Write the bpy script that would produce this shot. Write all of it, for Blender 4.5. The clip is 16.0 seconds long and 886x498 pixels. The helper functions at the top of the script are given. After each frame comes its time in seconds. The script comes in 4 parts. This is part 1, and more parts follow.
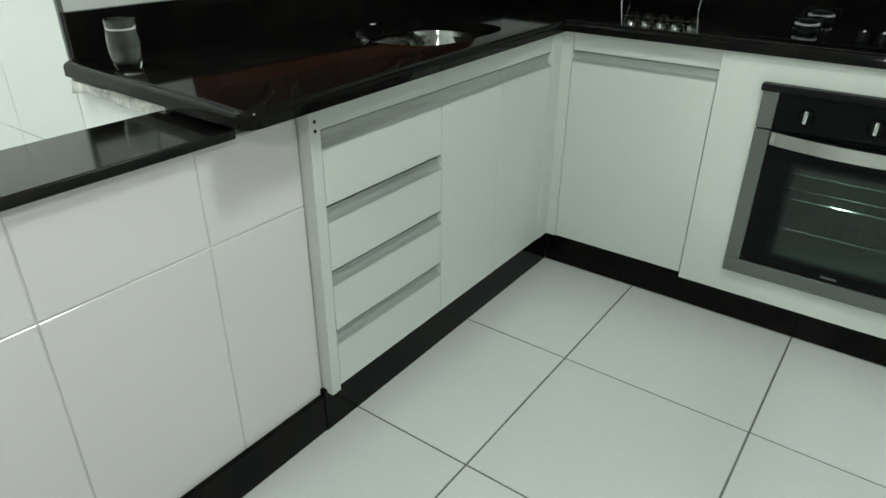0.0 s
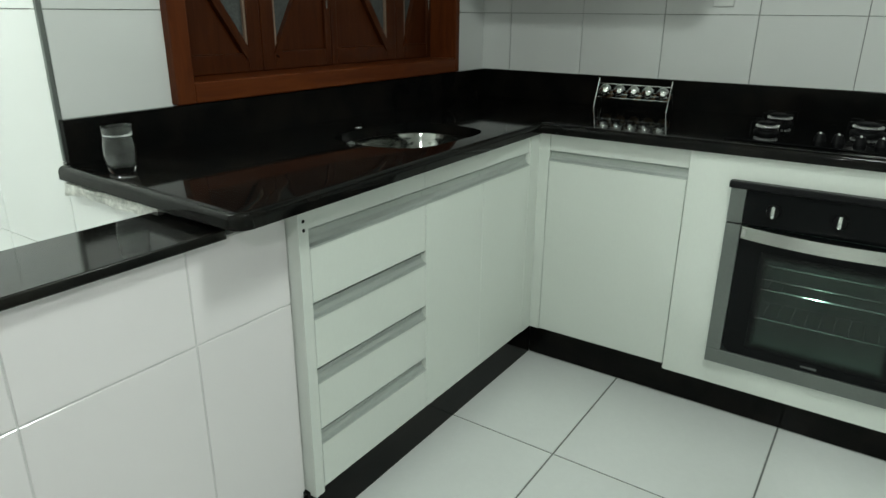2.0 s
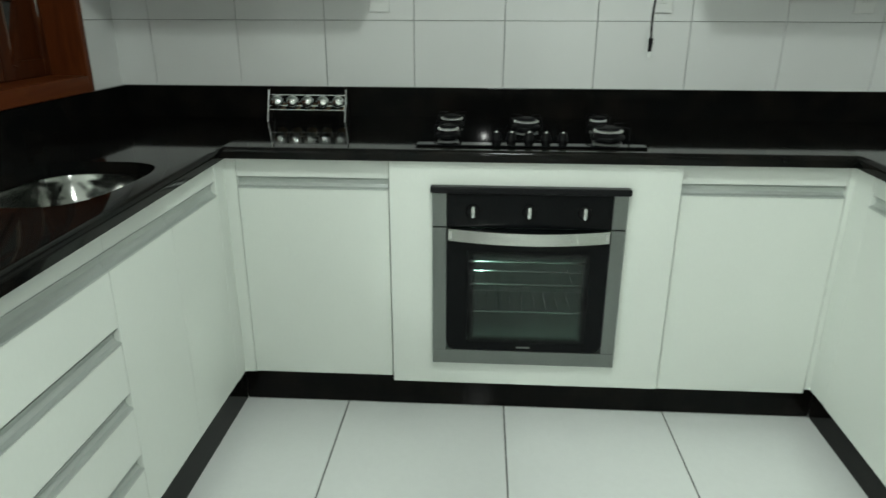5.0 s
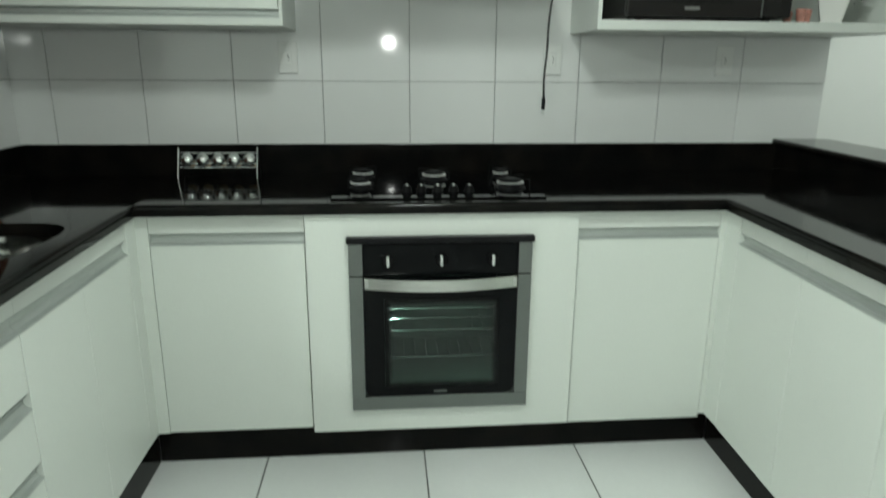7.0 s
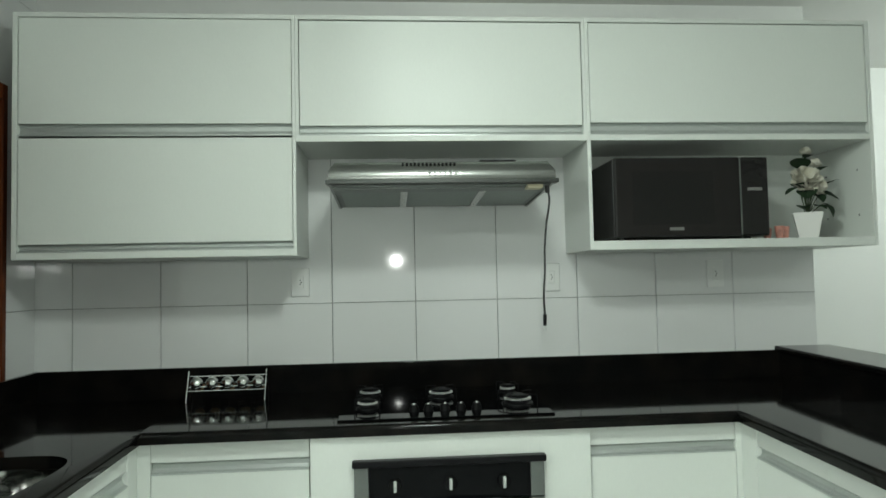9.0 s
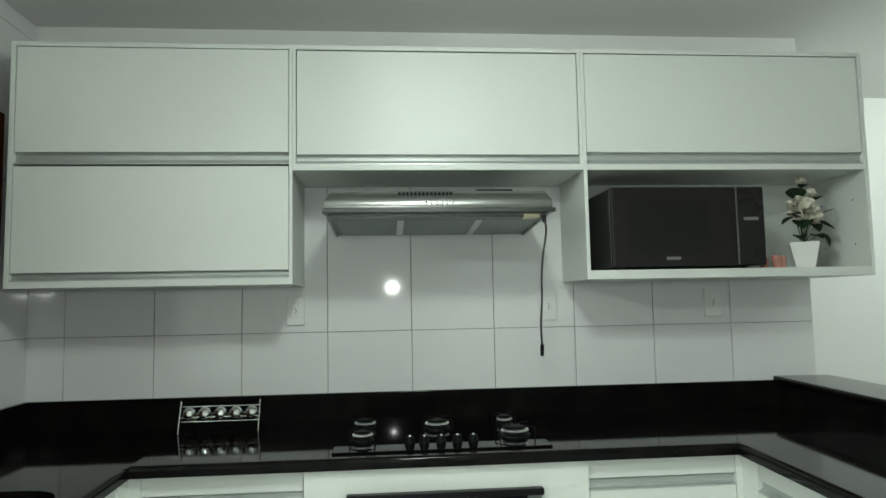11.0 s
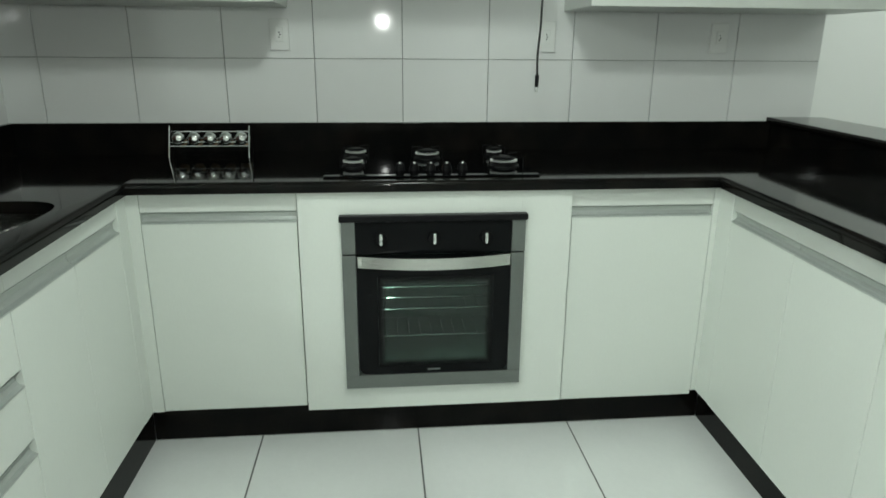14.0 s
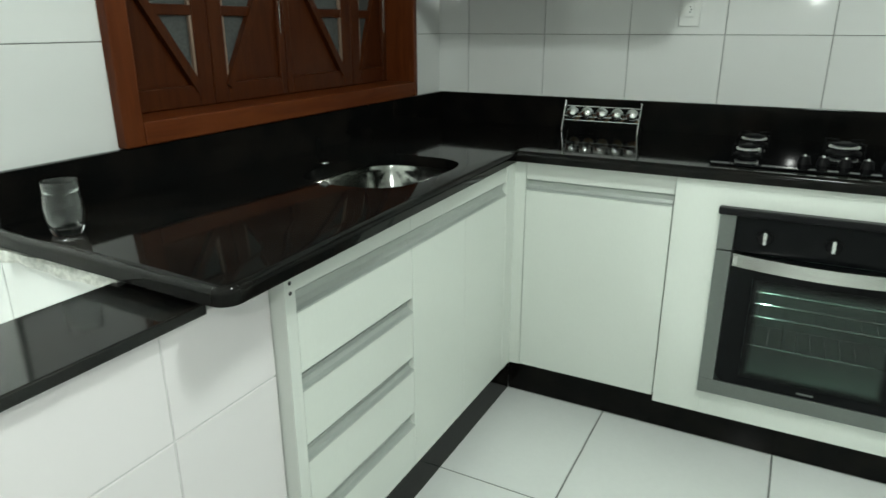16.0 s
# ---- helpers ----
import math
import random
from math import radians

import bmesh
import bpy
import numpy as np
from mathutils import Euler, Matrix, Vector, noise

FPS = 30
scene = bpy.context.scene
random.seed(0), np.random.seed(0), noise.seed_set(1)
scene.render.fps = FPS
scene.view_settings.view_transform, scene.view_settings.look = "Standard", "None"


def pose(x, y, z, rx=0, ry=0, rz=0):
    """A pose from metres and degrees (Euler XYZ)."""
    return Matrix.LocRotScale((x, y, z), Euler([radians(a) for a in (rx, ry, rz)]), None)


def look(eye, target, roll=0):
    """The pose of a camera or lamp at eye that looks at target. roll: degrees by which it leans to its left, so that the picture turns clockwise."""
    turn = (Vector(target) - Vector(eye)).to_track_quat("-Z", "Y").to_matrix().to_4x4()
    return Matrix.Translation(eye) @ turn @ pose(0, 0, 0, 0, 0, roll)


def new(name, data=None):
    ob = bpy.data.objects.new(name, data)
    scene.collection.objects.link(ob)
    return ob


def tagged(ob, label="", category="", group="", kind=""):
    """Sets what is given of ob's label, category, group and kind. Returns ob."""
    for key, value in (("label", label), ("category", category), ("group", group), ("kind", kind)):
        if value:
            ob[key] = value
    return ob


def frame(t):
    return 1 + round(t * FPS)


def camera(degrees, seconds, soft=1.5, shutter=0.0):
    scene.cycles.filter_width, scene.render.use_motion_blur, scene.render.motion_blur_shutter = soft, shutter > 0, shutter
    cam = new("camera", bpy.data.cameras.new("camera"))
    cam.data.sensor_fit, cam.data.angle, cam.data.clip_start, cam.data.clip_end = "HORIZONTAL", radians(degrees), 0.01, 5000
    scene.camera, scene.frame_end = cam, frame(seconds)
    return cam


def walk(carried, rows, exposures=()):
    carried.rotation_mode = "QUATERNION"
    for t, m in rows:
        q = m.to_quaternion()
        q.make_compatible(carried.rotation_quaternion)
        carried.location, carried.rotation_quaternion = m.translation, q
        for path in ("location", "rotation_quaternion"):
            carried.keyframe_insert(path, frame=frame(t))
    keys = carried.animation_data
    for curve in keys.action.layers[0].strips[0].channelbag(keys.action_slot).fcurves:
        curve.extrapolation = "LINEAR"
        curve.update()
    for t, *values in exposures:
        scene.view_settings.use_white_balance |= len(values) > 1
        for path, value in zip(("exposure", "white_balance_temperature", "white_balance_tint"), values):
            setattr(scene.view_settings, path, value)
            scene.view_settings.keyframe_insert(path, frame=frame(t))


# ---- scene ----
cam = camera(67.7, 16.0, soft=1.5, shutter=0.5)
PATH = [
    (0, (0.066, -2.099, 1.272), (-0.969, -0.663, 0.341), 0.5),
    (0.5, (0.065, -2.105, 1.277), (-0.967, -0.665, 0.35), 0.4),
    (1, (0.066, -2.103, 1.278), (-0.962, -0.647, 0.369), 0.3),
    (1.5, (0.058, -2.113, 1.281), (-0.983, -0.582, 0.525), 0.6),
    (2, (0.072, -2.122, 1.29), (-0.984, -0.564, 0.615), 0.5),
    (2.5, (0.059, -2.092, 1.282), (-0.96, -0.502, 0.622), 0.5),
    (3, (0.045, -2.067, 1.283), (-0.869, -0.419, 0.612), 0.6),
    (3.5, (0.021, -2.042, 1.287), (-0.749, -0.324, 0.612), 0.7),
    (4, (-0.046, -2.004, 1.296), (-0.544, -0.179, 0.648), 0.6),
    (4.5, (-0.119, -1.979, 1.297), (-0.416, -0.116, 0.633), 0.1),
    (4.7, (-0.135, -1.977, 1.312), (-0.353, -0.109, 0.632), 0.1),
    (6.8, (-0.179, -2.081, 1.349), (0.024, -0.182, 0.754), 0.1),
    (7, (-0.174, -2.07, 1.341), (-0.005, -0.148, 0.813), 0.4),
    (7.5, (-0.168, -2.082, 1.378), (-0.032, -0.113, 1.06), 0.2),
    (8, (-0.177, -2.088, 1.391), (-0.048, -0.097, 1.254), -0.6),
    (8.5, (-0.174, -2.1, 1.388), (-0.046, -0.104, 1.402), -1.0),
    (9, (-0.172, -2.109, 1.381), (-0.015, -0.117, 1.47), -1.2),
    (9.2, (-0.175, -2.106, 1.382), (-0.009, -0.116, 1.49), -1.0),
    (11.5, (-0.171, -2.099, 1.399), (-0.001, -0.113, 1.563), -1.1),
    (12, (-0.17, -2.104, 1.382), (-0.006, -0.115, 1.509), -1.0),
    (12.5, (-0.176, -2.093, 1.355), (-0.034, -0.101, 1.251), -0.7),
    (13, (-0.187, -2.079, 1.344), (0.001, -0.109, 1.052), 0.3),
    (13.5, (-0.164, -2.071, 1.352), (-0.019, -0.137, 0.864), 0.4),
    (14, (-0.168, -2.072, 1.326), (0.015, -0.166, 0.748), 0.4),
    (14.5, (-0.16, -2.063, 1.329), (-0.125, -0.171, 0.682), -0.1),
    (15, (-0.17, -2.06, 1.325), (-0.551, -0.207, 0.677), 0.2),
    (15.5, (-0.163, -2.056, 1.309), (-0.893, -0.31, 0.664), 0.1),
    (16, (-0.146, -2.055, 1.323), (-1.031, -0.38, 0.682), -0.1),
]
walk(cam, [(t, look(eye, target, roll)) for t, eye, target, roll in PATH],
     exposures=[(0.0, -0.42), (2.0, -0.34), (4.5, -0.16), (7.0, -0.20), (9.0, -0.17), (14.0, -0.19), (14.5, -0.15), (15.0, -0.18), (16.0, 0.02)])

# ---- world and lamps ----
world = bpy.data.worlds.new("night")
scene.world = world
world.use_nodes = True
world.node_tree.nodes["Background"].inputs[0].default_value = (0.010, 0.012, 0.014, 1)
world.node_tree.nodes["Background"].inputs[1].default_value = 1.0


def lamp(name, kind, at, watts, colour, size):
    data = bpy.data.lights.new(name, kind)
    data.energy, data.color = watts, colour
    if kind == "AREA":
        data.shape, data.size = "DISK", size
    else:
        data.shadow_soft_size = size
    ob = new(name, data)
    ob.matrix_world = pose(*at)
    return ob


LIGHT = (0.885, 1.0, 0.92)
lamp("kitchen_ceiling_light", "AREA", (0.02, -1.20, 2.483), 13, LIGHT, 0.30)
lamp("kitchen_ceiling_light", "POINT", (0.02, -1.13, 2.40), 22, LIGHT, 0.12)
lamp("dining_ceiling_light", "POINT", (3.0, 0.35, 2.36), 30, LIGHT, 0.07)
lamp("service_ceiling_light", "POINT", (-2.3, -2.25, 2.36), 78, LIGHT, 0.07)
lamp("torch_light", "POINT", (-0.13, -2.27, 1.54), 17.0, (0.95, 1.0, 0.95), 0.016)

# ---- materials ----


def material(name, base, rough=0.5, metal=0.0, vary=0.06, scale=3.0, grain=0.0, grain_scale=300.0, bump=0.0,
             bump_scale=40.0, stretch=(1, 1, 1), coat=0.0, island=0.0, rough_vary=0.0, spec=0.5):
    """A painted, stone or metal surface with broad and fine variation."""
    m = bpy.data.materials.new(name)
    m.use_nodes = True
    t = m.node_tree
    n, l = t.nodes, t.links
    b = n["Principled BSDF"]
    b.inputs["Roughness"].default_value, b.inputs["Metallic"].default_value = rough, metal
    b.inputs["Coat Weight"].default_value = coat
    b.inputs["Specular IOR Level"].default_value = spec
    b.inputs["Coat Roughness"].default_value = 0.06
    co, mp = n.new("ShaderNodeTexCoord"), n.new("ShaderNodeMapping")
    mp.inputs["Scale"].default_value = stretch
    l.new(co.outputs["Object"], mp.inputs["Vector"])
    broad, fine = n.new("ShaderNodeTexNoise"), n.new("ShaderNodeTexNoise")
    broad.inputs["Scale"].default_value, broad.inputs["Detail"].default_value = scale, 4
    fine.inputs["Scale"].default_value, fine.inputs["Detail"].default_value = grain_scale, 3
    l.new(mp.outputs[0], broad.inputs["Vector"])
    l.new(mp.outputs[0], fine.inputs["Vector"])

    def factor(source, amount):
        r = n.new("ShaderNodeMapRange")
        r.inputs["From Min"].default_value, r.inputs["From Max"].default_value = 0.25, 0.75
        r.inputs["To Min"].default_value, r.inputs["To Max"].default_value = 1 - amount, 1 + amount
        l.new(source, r.inputs["Value"])
        return r.outputs[0]

    def times(a, c):
        q = n.new("ShaderNodeMath")
        q.operation = "MULTIPLY"
        l.new(a, q.inputs[0])
        l.new(c, q.inputs[1])
        return q.outputs[0]

    f = times(factor(broad.outputs["Fac"], vary), factor(fine.outputs["Fac"], grain))
    if island:
        info = n.new("ShaderNodeObjectInfo")
        r = n.new("ShaderNodeMapRange")
        r.inputs["To Min"].default_value, r.inputs["To Max"].default_value = 1 - island, 1 + island
        l.new(info.outputs["Random"], r.inputs["Value"])
        f = times(f, r.outputs[0])
    mul = n.new("ShaderNodeVectorMath")
    mul.operation = "SCALE"
    mul.inputs[0].default_value = base
    l.new(f, mul.inputs["Scale"])
    l.new(mul.outputs[0], b.inputs["Base Color"])
    if rough_vary:
        r = n.new("ShaderNodeMapRange")
        r.inputs["From Min"].default_value, r.inputs["From Max"].default_value = 0.3, 0.7
        r.inputs["To Min"].default_value, r.inputs["To Max"].default_value = rough, rough + rough_vary
        l.new(broad.outputs["Fac"], r.inputs["Value"])
        l.new(r.outputs[0], b.inputs["Roughness"])
    if bump:
        relief, bp = n.new("ShaderNodeTexNoise"), n.new("ShaderNodeBump")
        relief.inputs["Scale"].default_value, relief.inputs["Detail"].default_value = bump_scale, 2
        l.new(mp.outputs[0], relief.inputs["Vector"])
        bp.inputs["Strength"].default_value, bp.inputs["Distance"].default_value = bump, 0.002
        l.new(relief.outputs["Fac"], bp.inputs["Height"])
        l.new(bp.outputs[0], b.inputs["Normal"])
    return m


def granite(name, gloss, rough=0.085, speck=(0.028, 0.030, 0.027, 1)):
    """Polished black granite: near black, with brown clouds and small pale flecks."""
    m = bpy.data.materials.new(name)
    m.use_nodes = True
    n, l = m.node_tree.nodes, m.node_tree.links
    b = n["Principled BSDF"]
    co = n.new("ShaderNodeTexCoord")
    cloud, fleck = n.new("ShaderNodeTexNoise"), n.new("ShaderNodeTexVoronoi")
    cloud.inputs["Scale"].default_value, cloud.inputs["Detail"].default_value = 9, 6
    fleck.inputs["Scale"].default_value = 210
    l.new(co.outputs["Object"], cloud.inputs["Vector"])
    l.new(co.outputs["Object"], fleck.inputs["Vector"])
    ramp = n.new("ShaderNodeValToRGB")
    ramp.color_ramp.elements[0].position, ramp.color_ramp.elements[0].color = 0.42, (0.0035, 0.0037, 0.0036, 1)
    ramp.color_ramp.elements[1].position, ramp.color_ramp.elements[1].color = 0.72, (0.0095, 0.0080, 0.0068, 1)
    l.new(cloud.outputs["Fac"], ramp.inputs["Fac"])
    spots = n.new("ShaderNodeValToRGB")
    spots.color_ramp.elements[0].position, spots.color_ramp.elements[0].color = 0.0, (1, 1, 1, 1)
    spots.color_ramp.elements[1].position, spots.color_ramp.elements[1].color = 0.16, (0, 0, 0, 1)
    l.new(fleck.outputs["Distance"], spots.inputs["Fac"])
    mix = n.new("ShaderNodeMix")
    mix.data_type = "RGBA"
    mix.inputs["B"].default_value = speck
    l.new(spots.outputs["Color"], mix.inputs["Factor"])
    l.new(ramp.outputs["Color"], mix.inputs["A"])
    l.new(mix.outputs["Result"], b.inputs["Base Color"])
    b.inputs["Roughness"].default_value = rough
    b.inputs["Specular IOR Level"].default_value = gloss
    return m


def timber(name, depth, run=(22, 22, 2.2)):
    """Varnished reddish-brown timber with long grain."""
    m = bpy.data.materials.new(name)
    m.use_nodes = True
    n, l = m.node_tree.nodes, m.node_tree.links
    b = n["Principled BSDF"]
    co, mp = n.new("ShaderNodeTexCoord"), n.new("ShaderNodeMapping")
    mp.inputs["Scale"].default_value = run
    l.new(co.outputs["Object"], mp.inputs["Vector"])
    g = n.new("ShaderNodeTexNoise")
    g.inputs["Scale"].default_value, g.inputs["Detail"].default_value, g.inputs["Distortion"].default_value = 2.2, 6, 0.7
    l.new(mp.outputs[0], g.inputs["Vector"])
    ramp = n.new("ShaderNodeValToRGB")
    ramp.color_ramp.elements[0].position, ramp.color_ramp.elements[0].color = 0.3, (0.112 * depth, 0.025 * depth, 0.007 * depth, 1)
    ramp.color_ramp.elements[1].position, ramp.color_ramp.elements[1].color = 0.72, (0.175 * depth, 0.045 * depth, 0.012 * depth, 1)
    l.new(g.outputs["Fac"], ramp.inputs["Fac"])
    l.new(ramp.outputs["Color"], b.inputs["Base Color"])
    bp = n.new("ShaderNodeBump")
    bp.inputs["Strength"].default_value, bp.inputs["Distance"].default_value = 0.25, 0.001
    l.new(g.outputs["Fac"], bp.inputs["Height"])
    l.new(bp.outputs[0], b.inputs["Normal"])
    b.inputs["Roughness"].default_value = 0.34
    b.inputs["Specular IOR Level"].default_value = 0.13
    return m


def clear(name, tint, gloss_rough=0.01, ior=1.45, power=5.0):
    """Thin clear or tinted glass: tinted see-through with a Fresnel gloss."""
    m = bpy.data.materials.new(name)
    m.use_nodes = True
    n, l = m.node_tree.nodes, m.node_tree.links
    n.remove(n["Principled BSDF"])
    a, g, f, mx = (n.new("ShaderNodeBsdfTransparent"), n.new("ShaderNodeBsdfGlossy"), n.new("ShaderNodeLayerWeight"), n.new("ShaderNodeMixShader"))
    a.inputs["Color"].default_value = (*tint, 1)
    g.inputs["Roughness"].default_value = gloss_rough
    f.inputs["Blend"].default_value = 0.5
    up, r = n.new("ShaderNodeMath"), n.new("ShaderNodeMapRange")
    up.operation = "POWER"
    up.inputs[1].default_value = power
    l.new(f.outputs["Facing"], up.inputs[0])
    r.inputs["To Min"].default_value, r.inputs["To Max"].default_value = ((ior - 1) / (ior + 1)) ** 2, 0.9
    l.new(up.outputs[0], r.inputs["Value"])
    l.new(r.outputs[0], mx.inputs[0])
    l.new(a.outputs[0], mx.inputs[1])
    l.new(g.outputs[0], mx.inputs[2])
    l.new(mx.outputs[0], n["Material Output"].inputs["Surface"])
    return m


def glowing(name, colour, strength):
    m = bpy.data.materials.new(name)
    m.use_nodes = True
    b = m.node_tree.nodes["Principled BSDF"]
    b.inputs["Base Color"].default_value = (0.8, 0.8, 0.8, 1)
    b.inputs["Emission Color"].default_value, b.inputs["Emission Strength"].default_value = (*colour, 1), strength
    return m


TILE = material("glazed white wall tile", (0.74, 0.75, 0.74), 0.07, vary=0.02, scale=1.5, bump=0.05, bump_scale=9, island=0.012)
LOW_TILE = material("warm white wall tile", (0.765, 0.735, 0.745), 0.10, vary=0.02, scale=1.5, bump=0.05, bump_scale=9, island=0.012)
FLOOR_TILE = material("glazed white floor tile", (0.73, 0.75, 0.74), 0.13, vary=0.03, scale=2.0, grain=0.015, grain_scale=60, bump=0.06, bump_scale=14, island=0.015, rough_vary=0.08)
WALL_GROUT = material("dull grey grout", (0.26, 0.265, 0.26), 0.9, vary=0.12, scale=9, grain=0.1, grain_scale=400)
LOW_GROUT = material("light grey grout", (0.60, 0.59, 0.59), 0.9, vary=0.15, scale=9, grain=0.1, grain_scale=400)
GROUT = material("grey grout", (0.17, 0.18, 0.17), 0.9, vary=0.18, scale=9, grain=0.12, grain_scale=400)
LAMINATE = material("white laminate", (0.70, 0.735, 0.69), 0.44, vary=0.018, scale=2.2, grain=0.012, grain_scale=160, bump=0.04, bump_scale=420, stretch=(1, 1, 0.35))
CARCASS = material("white board", (0.68, 0.71, 0.67), 0.45, vary=0.02, scale=2, grain=0.02)
CHANNEL = material("satin grey aluminium profile", (0.50, 0.53, 0.51), 0.36, 0.55, vary=0.03, scale=4, grain=0.04, grain_scale=200, stretch=(0.1, 0.1, 1))
PAINT = material("white wall paint", (0.78, 0.79, 0.77), 0.7, vary=0.02, scale=1.4, grain=0.015, bump=0.12, bump_scale=180)
CEILING = material("white ceiling paint", (0.72, 0.72, 0.70), 0.85, vary=0.02, scale=1, grain=0.015, bump=0.1, bump_scale=150)
GRANITE = granite("polished black granite", 0.13, 0.055)
BACK_GRANITE = granite("black granite upstand", 0.05, 0.06)
PLINTH = granite("dull black granite", 0.10, 0.08)
GRANITE_CAP = granite("speckled black granite", 0.34, 0.09, (0.06, 0.06, 0.053, 1))
ROUGH_STONE = material("broken mortar edge", (0.50, 0.50, 0.47), 0.95, vary=0.4, scale=18, grain=0.3, grain_scale=90, bump=0.9, bump_scale=60)
# one timber hue at three depths: shutters darkest, then jambs, sill and head lightest
TIMBER = timber("dark varnished timber", 0.36)
TIMBER_FRAME = timber("medium varnished timber", 0.68)
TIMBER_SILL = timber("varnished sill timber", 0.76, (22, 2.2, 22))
BEAD = material("pale glazing bead", (0.22, 0.15, 0.11), 0.5, vary=0.2, scale=12)
STEEL = material("brushed stainless steel", (0.58, 0.59, 0.56), 0.25, 1.0, vary=0.05, scale=3, grain=0.06, grain_scale=120, stretch=(0.05, 1, 1))
HOOD_STEEL = material("brushed hood steel", (0.235, 0.245, 0.23), 0.25, 1.0, vary=0.05, scale=3, grain=0.08, grain_scale=120, stretch=(0.05, 1, 1))
# the hood's steel again, with the lower lip's shade put into its colour
HOOD_LIP = material("shaded brushed steel", (0.085, 0.09, 0.085), 0.35, 0.9, vary=0.05, scale=3, grain=0.06, grain_scale=120, stretch=(0.05, 1, 1))
STEEL_DARK = material("satin steel trim", (0.18, 0.195, 0.185), 0.42, 0.75, vary=0.04, scale=4, grain=0.04, grain_scale=150)
CHROME = material("polished chrome", (0.75, 0.77, 0.76), 0.07, 1.0, vary=0.02)
ALUMINIUM = material("pale cast aluminium", (0.84, 0.85, 0.83), 0.24, 0.68, vary=0.05)
FLAME_RING = material("bright cast flame ring", (0.86, 0.87, 0.85), 0.30, 0.55, vary=0.15, scale=60, bump=0.4, bump_scale=240)
LID = material("dull polished lid metal", (0.66, 0.67, 0.66), 0.10, 1.0, vary=0.08, scale=30, bump=0.25, bump_scale=70)
BASIN = material("polished sink steel", (0.40, 0.41, 0.39), 0.11, 1.0, vary=0.10, scale=5, grain=0.06, grain_scale=80, bump=1.0, bump_scale=16)
BLACK_GLASS = material("black glass", (0.0035, 0.004, 0.0045), 0.04, vary=0.1, scale=3, spec=0.11)
BLACK = material("matt black enamel", (0.006, 0.006, 0.0065), 0.4, spec=0.2, vary=0.15, scale=8, grain=0.1)
BLACK_PLASTIC = material("black plastic", (0.008, 0.008, 0.009), 0.3, spec=0.13, vary=0.1, scale=6)
COOK_GLASS = material("black cooktop glass", (0.0025, 0.0027, 0.003), 0.02, vary=0.1, scale=3, spec=0.10)
COOK_BLACK = material("black cast burner", (0.0035, 0.0035, 0.004), 0.5, spec=0.12, vary=0.15, scale=20, grain=0.1)
CHARCOAL = material("dark mirrored microwave panel", (0.015, 0.0135, 0.0128), 0.20, spec=0.25, vary=0.06, scale=3, grain=0.05)
CHARCOAL_WINDOW = material("dark microwave window", (0.011, 0.0105, 0.010), 0.18, spec=0.25, vary=0.06, scale=3, grain=0.15, grain_scale=900)
MW_CASE = material("dark grey painted metal", (0.030, 0.029, 0.028), 0.38, vary=0.08, scale=5, grain=0.06, spec=0.4)
FILM_GLASS = material("black panel under crinkled film", (0.006, 0.005, 0.005), 0.06, vary=0.1, scale=5, bump=1.0, bump_scale=22, spec=0.5)
CAVITY = material("grey oven enamel", (0.19, 0.25, 0.225), 0.35, vary=0.15, scale=6, grain=0.1)
FILTER = material("aluminium filter mesh", (0.27, 0.30, 0.285), 0.45, 0.7, vary=0.06, grain=0.35, grain_scale=500)
PALE = material("pale printed mark", (0.62, 0.63, 0.60), 0.5, vary=0.02)
DULL_MARK = material("dull printed mark", (0.17, 0.17, 0.16), 0.5, vary=0.04)
CREAM = material("cream plastic", (0.66, 0.60, 0.42), 0.5, vary=0.03)
OUTLET = material("white moulded plastic", (0.76, 0.77, 0.75), 0.35, vary=0.015)
CERAMIC = material("white ceramic", (0.78, 0.78, 0.75), 0.22, vary=0.02)
LEAF = material("dark green fabric leaf", (0.028, 0.062, 0.028), 0.55, vary=0.25, scale=30, grain=0.15)
STEM = material("green plastic stem", (0.06, 0.10, 0.04), 0.5, vary=0.1)
PETAL = material("ivory fabric petal", (0.72, 0.70, 0.60), 0.6, vary=0.06, scale=40, grain=0.04)
SPICE = material("ground spice", (0.24, 0.12, 0.05), 0.9, vary=0.3, scale=40)
PINK = material("pink patterned ceramic", (0.55, 0.25, 0.20), 0.3, vary=0.45, scale=45, grain=0.1)
RUBBER = material("black cable rubber", (0.012, 0.012, 0.012), 0.45, vary=0.05)
DIFFUSER = glowing("lit opal diffuser", (0.92, 1.0, 0.95), 5.0)
CLEAR = clear("clear glass", (0.93, 0.96, 0.95))
TUMBLER = bpy.data.materials.new("pressed clear glass")
TUMBLER.use_nodes = True
for socket_name, value in (("Base Color", (0.97, 0.985, 0.98, 1)), ("Roughness", 0.015), ("IOR", 1.46), ("Transmission Weight", 1.0)):
    TUMBLER.node_tree.nodes["Principled BSDF"].inputs[socket_name].default_value = value
OVEN_GLASS = clear("smoked oven glass", (0.62, 0.73, 0.69), 0.02, 1.5)
FRIT = (-0.186, 0.198, 0.080, 0.401, 0.030)           # window edges in the oven's own x and z, and the width of the printed border


